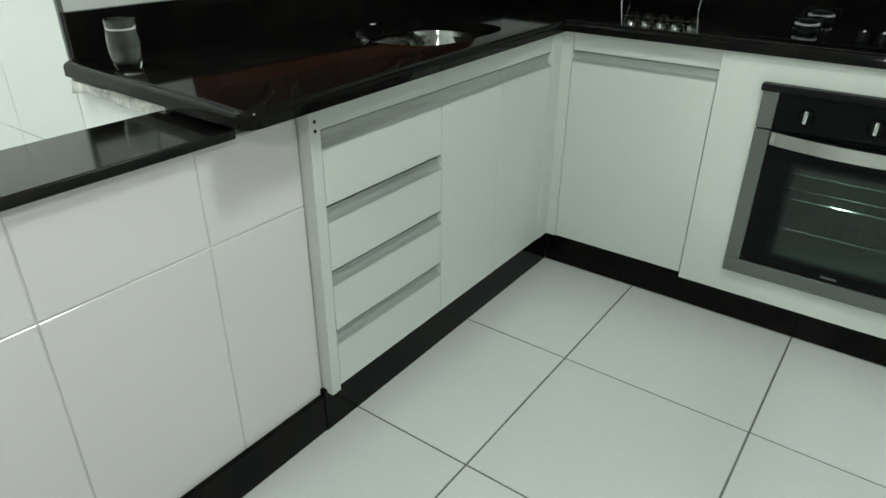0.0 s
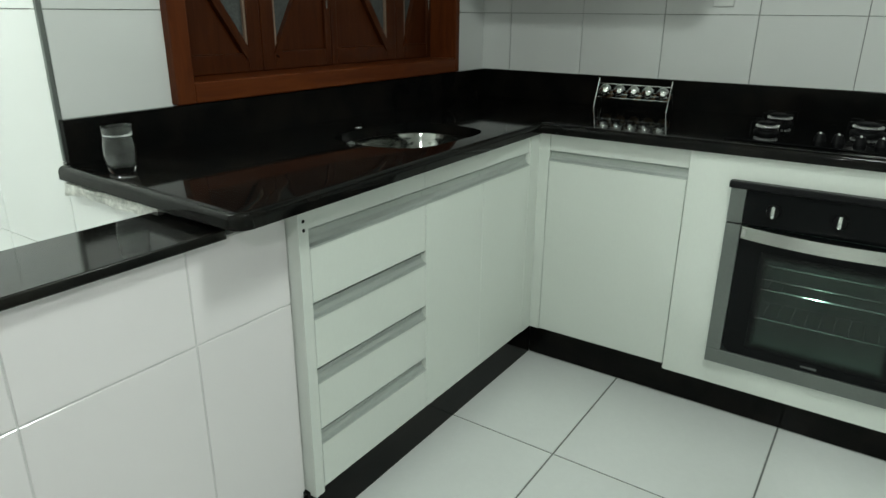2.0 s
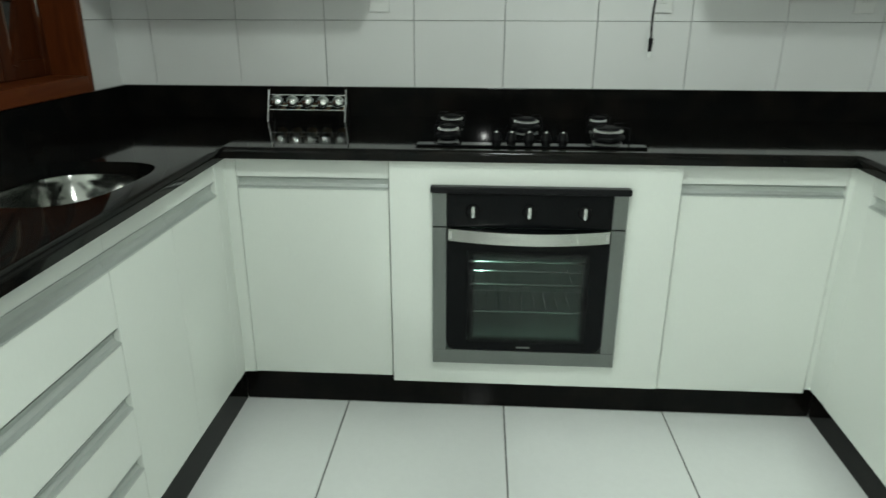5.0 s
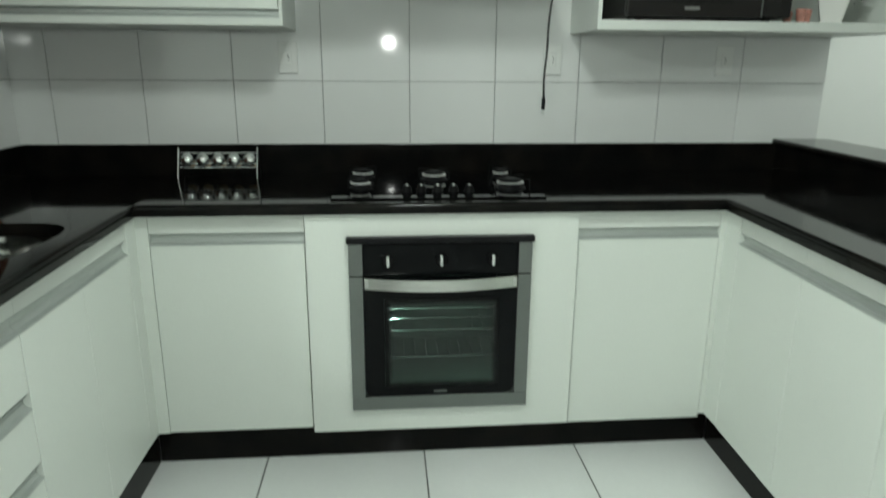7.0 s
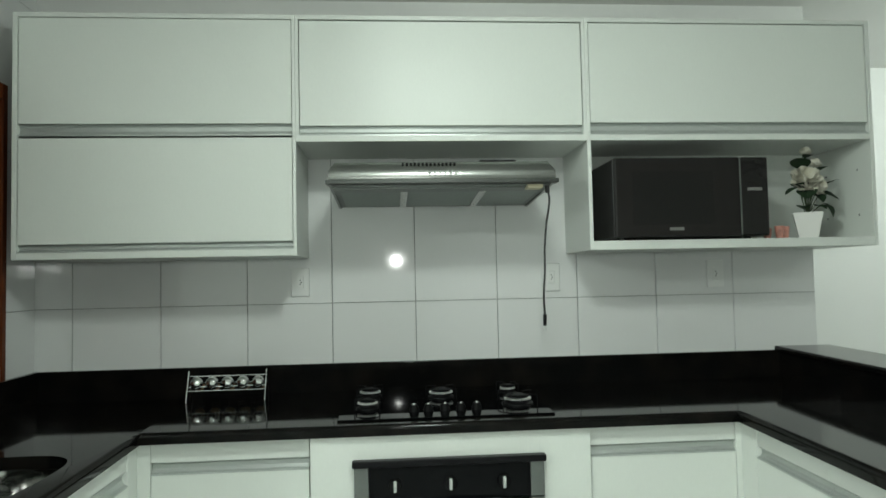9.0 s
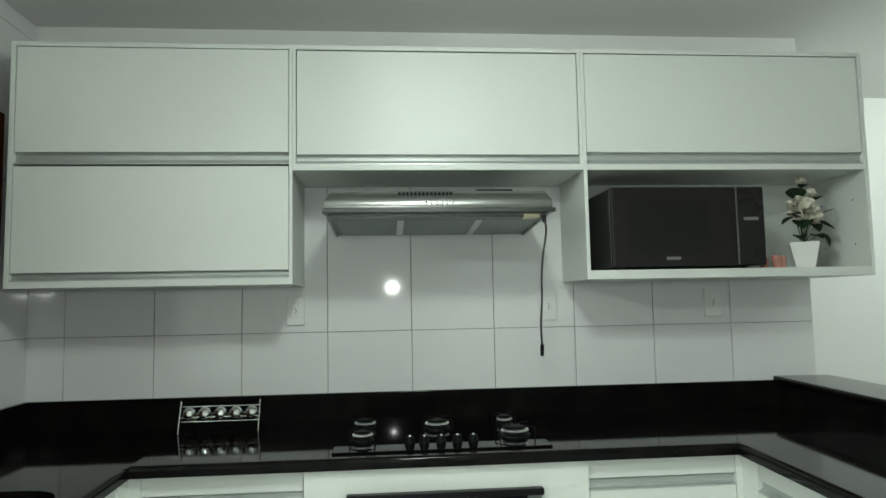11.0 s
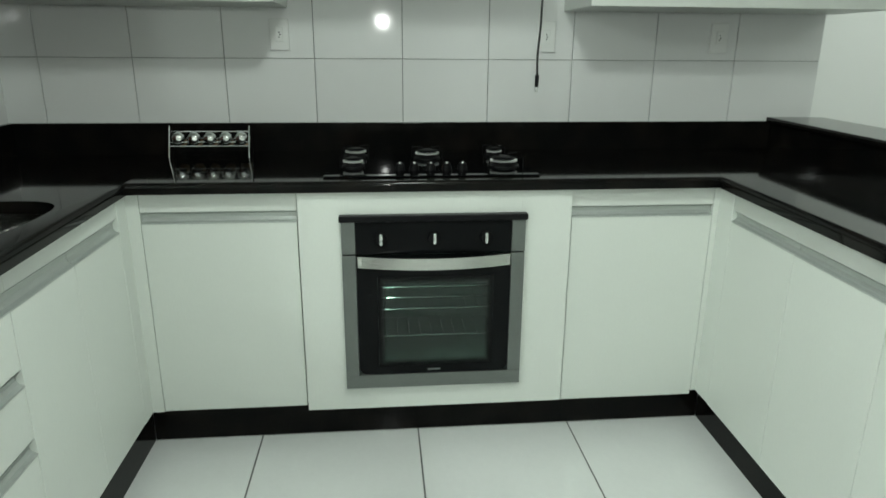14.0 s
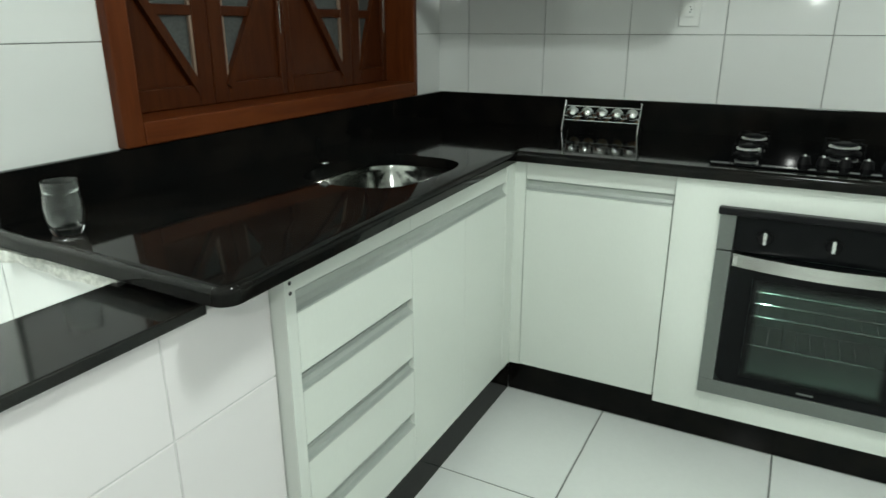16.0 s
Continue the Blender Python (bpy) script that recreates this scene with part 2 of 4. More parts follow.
def printed_border(m, x0, x1, z0, z1, fade):
    """Black print on the glass that thins out from the window's edge inwards."""
    n, l = m.node_tree.nodes, m.node_tree.links
    out = n["Material Output"].inputs["Surface"]
    glass = out.links[0].from_socket
    co, xyz = n.new("ShaderNodeTexCoord"), n.new("ShaderNodeSeparateXYZ")
    l.new(co.outputs["Object"], xyz.inputs[0])

    def calc(kind, a, b):
        q = n.new("ShaderNodeMath")
        q.operation = kind
        for k, v in enumerate((a, b)):
            if isinstance(v, float):
                q.inputs[k].default_value = v
            else:
                l.new(v, q.inputs[k])
        return q.outputs[0]

    x, z = xyz.outputs["X"], xyz.outputs["Z"]
    edge = calc("MINIMUM", calc("MINIMUM", calc("SUBTRACT", x, x0), calc("SUBTRACT", x1, x)), calc("MINIMUM", calc("SUBTRACT", z, z0), calc("SUBTRACT", z1, z)))
    ramp = n.new("ShaderNodeMapRange")
    ramp.interpolation_type = "SMOOTHSTEP"
    ramp.inputs["From Max"].default_value = fade
    l.new(edge, ramp.inputs["Value"])
    black, mix = n.new("ShaderNodeBsdfPrincipled"), n.new("ShaderNodeMixShader")
    black.inputs["Base Color"].default_value = (0.0035, 0.004, 0.0045, 1)
    black.inputs["Roughness"].default_value, black.inputs["Specular IOR Level"].default_value = 0.04, 0.11
    l.new(ramp.outputs[0], mix.inputs[0])
    l.new(black.outputs[0], mix.inputs[1])
    l.new(glass, mix.inputs[2])
    l.new(mix.outputs[0], out)


printed_border(OVEN_GLASS, *FRIT)
PANE = material("frosted dusky glass", (0.060, 0.064, 0.062), 0.22, vary=0.15, scale=14, grain=0.2, grain_scale=120, bump=0.3, bump_scale=90)
NIGHT = material("dusk plaster outside", (0.16, 0.17, 0.17), 0.9, vary=0.2, scale=2)

# ---- building helpers ----
ORIGIN = {}


def box(x0, x1, y0, y1, z0, z1, bevel=0.0, segments=2):
    bm = bmesh.new()
    bmesh.ops.create_cube(bm, size=1.0)
    for v in bm.verts:
        v.co = Vector(((x0 + x1) / 2 + v.co.x * (x1 - x0), (y0 + y1) / 2 + v.co.y * (y1 - y0), (z0 + z1) / 2 + v.co.z * (z1 - z0)))
    if bevel:
        bmesh.ops.bevel(bm, geom=bm.edges[:], offset=bevel, segments=segments, profile=0.5, affect="EDGES")
    return bm


def join(*bms):
    """Several bmeshes of one part in one."""
    out = bms[0]
    for b in bms[1:]:
        m = bpy.data.meshes.new("joined")
        b.to_mesh(m)
        b.free()
        out.from_mesh(m)
        bpy.data.meshes.remove(m)
    return out


def rod(a, b, r, sides=12, r2=None):
    a, b = Vector(a), Vector(b)
    bm = bmesh.new()
    bmesh.ops.create_cone(bm, cap_ends=True, segments=sides, radius1=r, radius2=r if r2 is None else r2, depth=(b - a).length)
    bm.transform(Matrix.Translation((a + b) / 2) @ (b - a).to_track_quat("Z", "Y").to_matrix().to_4x4())
    return bm


def lathe(profile, at=(0, 0, 0), sides=32, axis=None):
    """Turn (radius, height) points round the z axis; axis tips it to another way."""
    bm = bmesh.new()
    rings = []
    for r, z in profile:
        rings.append([bm.verts.new((r * math.cos(2 * math.pi * k / sides), r * math.sin(2 * math.pi * k / sides), z)) for k in range(sides)])
    for p, q in zip(rings, rings[1:]):
        for k in range(sides):
            bm.faces.new((p[k], p[(k + 1) % sides], q[(k + 1) % sides], q[k]))
    if profile[0][0] > 1e-6:
        bm.faces.new(rings[0][::-1])
    if profile[-1][0] > 1e-6:
        bm.faces.new(rings[-1])
    bmesh.ops.remove_doubles(bm, verts=bm.verts[:], dist=1e-6)
    bmesh.ops.recalc_face_normals(bm, faces=bm.faces[:])
    turn = Vector(axis).to_track_quat("Z", "Y").to_matrix().to_4x4() if axis else Matrix()
    bm.transform(Matrix.Translation(at) @ turn)
    return bm


def extrude(points, axis, a0, a1):
    """A closed cross-section, extruded along x (points are y, z), y (x, z) or z (x, y)."""
    bm = bmesh.new()
    place = {"x": lambda p, a: (a, *p), "y": lambda p, a: (p[0], a, p[1]), "z": lambda p, a: (*p, a)}[axis]
    one, two = [bm.verts.new(place(p, a0)) for p in points], [bm.verts.new(place(p, a1)) for p in points]
    n = len(points)
    for k in range(n):
        bm.faces.new((one[k], one[(k + 1) % n], two[(k + 1) % n], two[k]))
    bm.faces.new(one[::-1])
    bm.faces.new(two)
    bmesh.ops.recalc_face_normals(bm, faces=bm.faces[:])
    return bm


def tube(points, r, sides=10):
    """A round cable or wire through the points."""
    bm = bmesh.new()
    pts = [Vector(p) for p in points]
    rings = []
    for k, p in enumerate(pts):
        d = (pts[min(k + 1, len(pts) - 1)] - pts[max(k - 1, 0)]).normalized()
        u = d.orthogonal().normalized() if abs(d.x) > 0.9 else d.cross(Vector((1, 0, 0))).normalized()
        w = d.cross(u)
        rings.append([bm.verts.new(p + r * (math.cos(2 * math.pi * s / sides) * u + math.sin(2 * math.pi * s / sides) * w)) for s in range(sides)])
    for a, b in zip(rings, rings[1:]):
        for s in range(sides):
            bm.faces.new((a[s], a[(s + 1) % sides], b[(s + 1) % sides], b[s]))
    bm.faces.new(rings[0][::-1])
    bm.faces.new(rings[-1])
    bmesh.ops.recalc_face_normals(bm, faces=bm.faces[:])
    return bm


def smooth_path(points, steps=8):
    """Catmull-Rom points through the given ones."""
    p = [Vector(q) for q in points]
    p = [2 * p[0] - p[1]] + p + [2 * p[-1] - p[-2]]
    out = []
    for k in range(1, len(p) - 2):
        for s in range(steps):
            t = s / steps
            out.append(0.5 * (2 * p[k] + (p[k + 1] - p[k - 1]) * t + (2 * p[k - 1] - 5 * p[k] + 4 * p[k + 1] - p[k + 2]) * t * t
                              + (3 * p[k] - p[k - 1] - 3 * p[k + 1] + p[k + 2]) * t ** 3))
    return out + [p[-2]]


def mesh_of(name, bm, mat, at, round_edges):
    bm.transform(Matrix.Translation(-Vector(at)))
    for f in bm.faces:
        f.smooth = round_edges
    if round_edges:
        for e in bm.edges:
            if len(e.link_faces) == 2:
                areas = sorted(f.calc_area() for f in e.link_faces)
                flat_meets_round = areas[1] > 12 * areas[0] and e.calc_face_angle(0) > 0.02
                if e.calc_face_angle(0) > 0.35 or flat_meets_round:
                    e.smooth = False
    data = bpy.data.meshes.new(name)
    bm.to_mesh(data)
    bm.free()
    data.materials.append(mat)
    return data


def thing(name, at, label, category, group="", kind=""):
    """An Empty at the base of a thing of several parts."""
    ob = new(name)
    ob.location = at
    ob.empty_display_size = 0.05
    ORIGIN[ob] = Vector(at)
    return tagged(ob, label, category, group, kind)


def part(name, bm, mat, parent, label="", round_edges=True):
    """One mesh under a thing or under a part; the bmesh is in world places."""
    ob = new(name, mesh_of(name, bm, mat, ORIGIN[parent], round_edges))
    ob.parent = parent
    ORIGIN[ob] = ORIGIN[parent]
    return tagged(ob, label)


def solo(name, bm, mat, at, label, category, group="", kind="", round_edges=True):
    """A thing or a piece of the setting that is one mesh."""
    ob = new(name, mesh_of(name, bm, mat, at, round_edges))
    ob.location = at
    ORIGIN[ob] = Vector(at)
    return tagged(ob, label, category, group, kind)


def structure(name, bm, mat, label, category):
    return solo(name, bm, mat, (0, 0, 0), label, category, kind="structure", round_edges=False)


# ---- the plan, in metres ----
BACK, LEFT, RIGHT, TOP = 0.655, -1.565, 1.678, 2.56   # wall faces and ceiling
FACE_L, FACE_R = -0.955, 0.962                        # fronts of the side cabinets; the back ones stand at y = 0
SLAB0, SLAB1 = 0.897, 0.931                           # worktop
KICK = 0.135                                          # top of the plinth
WIN = (-1.024, 0.398, 1.0445, 2.12)                    # window opening with its frame: y, y, z, z
END_L = -1.335                                        # end of the window wall


def skew(px, py, degrees):
    """A turn about an upright line: the bar side of the kitchen is out of square."""
    return Matrix.Translation((px, py, 0)) @ Matrix.Rotation(math.radians(degrees), 4, "Z") @ Matrix.Translation((-px, -py, 0))


WINDOW_WALL_SKEW = skew(LEFT, END_L, 0.8)
CABINET_SKEW = skew(FACE_R, -0.09, -2.6)
BAR_SKEW = skew(1.478, BACK, -4.6)

# ---- the setting ----
floor = structure("floor", box(-3.5, 4.6, -4.6, 2.2, -0.15, -0.0025), GROUT, "white tiled floor with grey grout", "floor")
ceiling = structure("ceiling", box(-3.5, 4.6, -4.6, 2.2, TOP, TOP + 0.12), CEILING, "plain white painted ceiling", "ceiling")
wall_back = structure("wall_back", box(LEFT - 0.15, RIGHT, BACK + 0.008, BACK + 0.15, 0, TOP), WALL_GROUT, "kitchen wall of glazed white tiles", "wall")
structure("trim_plaster", box(LEFT - 0.036, RIGHT, BACK, BACK + 0.0085, 2.302, TOP), PAINT, "plain painted strip of wall over the tiles", "trim")
y0, y1, z0, z1 = WIN
wall_left = structure("wall_left", join(
    box(LEFT - 0.15, LEFT - 0.008, END_L + 0.012, y0 + 0.02, 0, TOP), box(LEFT - 0.15, LEFT - 0.008, y1 - 0.02, BACK + 0.008, 0, TOP),
    box(LEFT - 0.15, LEFT - 0.008, y0 + 0.02, y1 - 0.02, 0, z0 + 0.02), box(LEFT - 0.15, LEFT - 0.008, y0 + 0.02, y1 - 0.02, z1 - 0.02, TOP)),
    WALL_GROUT, "white tiled wall with a timber window", "wall")
wall_left.matrix_basis = WINDOW_WALL_SKEW
structure("wall_corner_bead", box(LEFT - 0.010, LEFT + 0.002, END_L - 0.002, END_L + 0.010, 0.942, TOP, 0.0015), STEEL_DARK, "thin metal bead on the wall corner", "trim")
wall_service = structure("wall_service", join(box(-3.3, LEFT - 0.2401, END_L + 0.008, END_L + 0.15, 0, TOP), box(LEFT - 0.24, -1.2055, END_L + 0.008, END_L + 0.15, 0, 0.894)), WALL_GROUT, "white tiled wall of the service area", "wall")
structure("wall_service_side", box(-3.4, -3.3, -4.4, END_L + 0.15, 0, TOP), PAINT, "plain white service wall", "wall")
structure("wall_dining", box(RIGHT - 0.1, 4.4, 1.5, 1.6, 0, TOP), PAINT, "plain white wall of the dining room", "wall")
structure("wall_dining_return", box(RIGHT - 0.1, RIGHT, BACK + 0.15, 1.5, 0, TOP), PAINT, "plain white return wall", "wall")
structure("wall_dining_side", box(4.3, 4.4, -4.4, 1.5, 0, TOP), PAINT, "plain white side wall", "wall")
structure("wall_rear", box(-3.3, 4.4, -4.4, -4.3, 0, TOP), PAINT, "plain white rear wall", "wall")
half_wall = structure("half_wall", box(-1.165, -0.9932, -3.2, -1.176, 0, 0.865), LOW_GROUT, "low tiled wall under a granite cap", "half wall")
bm = box(1.505, 1.64, -2.6, BACK + 0.006, 0, 1.034)
bm.transform(BAR_SKEW)
bar_wall = structure("bar_wall", bm, PAINT, "low wall that carries the granite bar", "half wall")

# plinths of black granite
structure("plinth_left", box(-1.2, FACE_L - 0.020, -1.18, 0.05, 0, KICK, 0.002), PLINTH, "black granite plinth under the cabinets", "plinth")
structure("plinth_half_wall", box(-0.999, -0.978, -3.2, -1.18, 0, 0.118, 0.002), PLINTH, "black granite skirting on the low wall", "baseboard")
structure("plinth_back", box(FACE_L - 0.020, 1.003, 0.051, 0.09, 0, KICK, 0.002), PLINTH, "black granite plinth under the cabinets", "plinth")
bm = box(1.003, 1.05, -1.9, 0.05, 0, KICK, 0.002)
bm.transform(skew(1.003, 0.05, -1.6))
structure("plinth_right", bm, PLINTH, "black granite plinth under the cabinets", "plinth")


# ---- worktops ----
def ring(cx, cy, hx, hy, power, n=40):
    out = []
    for k in range(n):
        a = 2 * math.pi * k / n
        c, s = math.cos(a), math.sin(a)
        out.append((cx + hx * math.copysign(abs(c) ** (2 / power), c), cy + hy * math.copysign(abs(s) ** (2 / power), s)))
    return out


def slab(outline, holes, za, zb, lip=0.017, rounded=None):
    """A stone slab with rounded upper edges, where rounded(x, y) holds, and holes cut through."""
    bm = bmesh.new()
    edges = []
    for loop in [outline, *holes]:
        vs = [bm.verts.new((x, y, za)) for x, y in loop]
        edges += [bm.edges.new((vs[k], vs[(k + 1) % len(vs)])) for k in range(len(vs))]
    bmesh.ops.triangle_fill(bm, edges=edges, use_beauty=True, use_dissolve=False)
    bmesh.ops.recalc_face_normals(bm, faces=bm.faces[:])
    grown = bmesh.ops.extrude_face_region(bm, geom=bm.faces[:])
    top = [g for g in grown["geom"] if isinstance(g, bmesh.types.BMVert)]
    for v in top:
        v.co.z = zb
    bmesh.ops.recalc_face_normals(bm, faces=bm.faces[:])
    if lip:
        rim = [e for e in bm.edges if len(e.link_faces) == 2 and all(abs(v.co.z - zb) < 1e-5 for v in e.verts)
               and any(abs(f.normal.z) < 0.3 for f in e.link_faces)
               and (rounded is None or rounded(*((e.verts[0].co + e.verts[1].co) / 2).xy))]
        bmesh.ops.bevel(bm, geom=rim, offset=lip, segments=6, profile=0.5, affect="EDGES", clamp_overlap=False)
    return bm


SINK = (-1.175, -0.468, 0.178, 0.236)
END_Y, EDGE_L, EDGE_R, EDGE_B = -1.380, -0.945, 0.940, -0.030
EDGE_END = -0.882                                     # the front edge runs out a little towards its free end
corner = [(EDGE_END - 0.032 + 0.032 * math.cos(a), END_Y + 0.032 + 0.032 * math.sin(a)) for a in np.linspace(-math.pi / 2, 0, 7)]
worktop = thing("worktop", (0, 0.3, SLAB0), "polished black granite worktop in three slabs round the kitchen", "worktop")
REAR = BACK - 0.022
SAG = math.radians(0.52)                              # the sink slab falls a little towards the back
bm = slab([(LEFT + 0.004, END_Y + 0.022)] + corner + [(EDGE_L, EDGE_B), (EDGE_L, REAR), (LEFT - 0.024, REAR)], [ring(*SINK, 3.2)], SLAB0, SLAB1, 0.016,
          lambda x, y: y < EDGE_B - 0.01 and (x > EDGE_L - 0.004 or y < END_Y + 0.05))
bm.transform(Matrix.Translation((0, -0.6, SLAB1)) @ Matrix.Rotation(-SAG, 4, "X") @ Matrix.Translation((0, 0.6, -SLAB1)))
part("slab", bm, GRANITE, worktop, "granite slab with a sink cut-out")
part("slab", slab([(EDGE_L + 0.0006, EDGE_B), (EDGE_R - 0.0006, EDGE_B), (EDGE_R - 0.0006, REAR), (EDGE_L + 0.0006, REAR)], [], SLAB0, SLAB1, 0.016,
                  lambda x, y: y < EDGE_B + 0.004), GRANITE, worktop, "granite slab under the cooktop")
part("slab", slab([(EDGE_R, EDGE_B), (EDGE_R - 0.11, -1.9), (1.300, -1.9), (1.490, REAR), (EDGE_R, REAR)], [], SLAB0, SLAB1, 0.016,
                  lambda x, y: y < EDGE_B - 0.01 and x < 1.1), GRANITE, worktop, "granite slab below the bar")
solo("backsplash", join(box(LEFT - 0.010, 1.502, BACK - 0.022, BACK - 0.001, SLAB1 - 0.04, 1.043, 0.002)), BACK_GRANITE, (0, BACK, SLAB1), "black granite upstand behind the cooktop", "backsplash")
solo("backsplash", box(LEFT + 0.001, LEFT + 0.022, END_L, BACK + 0.003, SLAB0 + 0.010, 1.043, 0.002), BACK_GRANITE, (LEFT, -0.3, SLAB1), "black granite upstand below the window", "backsplash").matrix_basis = WINDOW_WALL_SKEW @ Matrix.Translation((LEFT, -0.3, SLAB1))
bm = box(1.4905, 1.504, -1.9, BACK - 0.004, SLAB0, 1.035, 0.002)
bm.transform(BAR_SKEW)
solo("backsplash", bm, GRANITE, (1.5, -0.6, SLAB0), "black granite facing below the bar", "backsplash")
bm = box(1.478, 1.72, -2.6, BACK - 0.001, 1.036, 1.060, 0.006, 3)
bm.transform(BAR_SKEW)
solo("bar_top", bm, GRANITE, (1.6, -1, 1.036), "polished black granite bar top", "bar top")
for a, b in ((-2.02, -1.345), (-3.2, -2.022)):
    solo("half_wall_cap", box(-1.186, -0.966, a, b, 0.8665, 0.888, 0.003), GRANITE_CAP, (-1.1, (a + b) / 2, 0.858), "black granite cap on the low tiled wall", "wall cap")
# rough mortar under the worktop's end
bm = box(-1.55, -1.176, END_Y + 0.026, END_L - 0.001, 0.868, SLAB0 - 0.001)
bmesh.ops.subdivide_edges(bm, edges=bm.edges[:], cuts=10, use_grid_fill=True)
for v in bm.verts:
    k = noise.noise(v.co * 28) * 0.010 + noise.noise(v.co * 90) * 0.004
    v.co.y += k
    if v.co.z < 0.885:
        v.co.z += k * 0.8
solo("mortar_edge", bm, ROUGH_STONE, (-1.37, END_Y + 0.02, 0.85), "rough broken mortar under the worktop's end", "mortar")

# ---- cabinets ----


def channel(axis, a0, a1, face, way, za, zb):
    """A finger-pull profile let into the front: a hollow strip between za and zb. way: which side is out (+1 or -1)."""
    h = zb - za
    pts = [(face - way * 0.030, za), (face + way * 0.0005, za), (face + way * 0.0005, za + 0.004), (face - way * 0.010, za + 0.10 * h + 0.004),
           (face - way * 0.017, za + 0.45 * h), (face - way * 0.016, za + 0.8 * h), (face - way * 0.006, zb - 0.001), (face - way * 0.030, zb)]
    return extrude(pts, axis, a0, a1)


def front_box(axis, a0, a1, face, way, za, zb, thick=0.018, bevel=0.0015):
    """A door or drawer front whose outer side lies at face."""
    lo, hi = sorted((face, face - way * thick))
    return box(lo, hi, a0, a1, za, zb, bevel) if axis == "y" else box(a0, a1, lo, hi, za, zb, bevel)


HAND0, HAND1, HAND_L = 0.797, 0.833, 0.788
# drawer unit beside the low wall
unit = thing("drawer_cabinet", (-1.25, -0.93, KICK), "white laminate unit with four drawers and grey finger pulls", "cabinet", "base cabinets")
part("body", join(box(-1.53, FACE_L - 0.032, -1.1385, -0.692, KICK, SLAB0 - 0.002), box(FACE_L - 0.034, FACE_L - 0.004, -1.1385, -0.692, HAND1 + 0.001, SLAB0 - 0.002, 0.001)), CARCASS, unit)
side = part("side_panel", box(-1.53, FACE_L + 0.001, -1.1700, -1.1390, KICK - 0.01, SLAB0 - 0.001, 0.0015), CARCASS, unit)
for z in (0.857, 0.836):
    part("screw", rod((FACE_L - 0.004, -1.1545, z), (FACE_L + 0.0018, -1.1545, z), 0.0042), BLACK, side, "dark screw head")
levels = [(HAND_L, 0.654), (0.611, 0.483), (0.440, 0.312), (0.268, KICK + 0.005)]
for k, (zt, zb) in enumerate(levels):
    drawer = part("drawer", front_box("y", -1.1370, -0.6935, FACE_L, 1, zb + 0.0005, zt - 0.0005), LAMINATE, unit)
    za, zc = (HAND_L, HAND1) if k == 0 else (zt, levels[k - 1][1])
    part("finger_pull", channel("y", -1.1370, -0.6918, FACE_L, 1, za, zc - (0.006 if k else 0)), CHANNEL, drawer, "grey aluminium finger pull")

# sink unit
unit = thing("sink_cabinet", (-1.25, -0.38, KICK), "white laminate sink unit with two plain doors", "cabinet", "base cabinets")
part("body", join(box(-1.53, FACE_L - 0.032, -0.6915, -0.642, KICK, SLAB0 - 0.002), box(-1.53, FACE_L - 0.032, -0.12, -0.072, KICK, SLAB0 - 0.002),
                  box(-1.53, FACE_L - 0.032, -0.642, -0.12, KICK, 0.60), box(FACE_L - 0.034, FACE_L - 0.004, -0.6915, -0.072, HAND1 + 0.001, SLAB0 - 0.002, 0.001)), CARCASS, unit)
for a, b in ((-0.691, -0.3827), (-0.3815, -0.073)):
    door = part("door", front_box("y", a, b, FACE_L, 1, KICK + 0.005, HAND_L - 0.0005), LAMINATE, unit)
    part("finger_pull", channel("y", a, b, FACE_L, 1, HAND_L, HAND1), CHANNEL, door, "grey aluminium finger pull")
solo("corner_filler", join(box(FACE_L - 0.032, FACE_L, -0.071, 0.0, KICK + 0.002, SLAB0 - 0.002, 0.0015), box(FACE_L - 0.032, -0.9165, 0.0005, 0.032, KICK + 0.002, SLAB0 - 0.002, 0.0015)),
     LAMINATE, (FACE_L, 0, KICK), "white laminate corner post between cabinets", "filler panel")
solo("corner_filler", join(box(FACE_R, FACE_R + 0.032, -0.090, 0.0, KICK + 0.002, SLAB0 - 0.002, 0.0015), box(0.9435, FACE_R + 0.032, 0.0005, 0.032, KICK + 0.002, SLAB0 - 0.002, 0.0015)),
     LAMINATE, (FACE_R, 0, KICK), "white laminate corner post between cabinets", "filler panel")

# units under the cooktop wall
for x0, x1, low in ((-0.9155, -0.4365, KICK + 0.006), (0.4575, 0.9425, KICK - 0.012)):
    unit = thing("base_cabinet", ((x0 + x1) / 2, 0.3, KICK), "white laminate base unit with one plain door", "cabinet", "base cabinets")
    part("body", join(box(x0, x1, 0.034, 0.60, KICK, SLAB0 - 0.002), box(x0, x1, 0.004, 0.034, HAND1 + 0.001, SLAB0 - 0.002, 0.001)), CARCASS, unit)
    door = part("door", front_box("x", x0 + 0.001, x1 - 0.001, 0.0, -1, low, HAND0 - 0.0005), LAMINATE, unit)
    part("finger_pull", channel("x", x0 + 0.001, x1 - 0.001, 0.0, -1, HAND0, HAND1), CHANNEL, door, "grey aluminium finger pull")
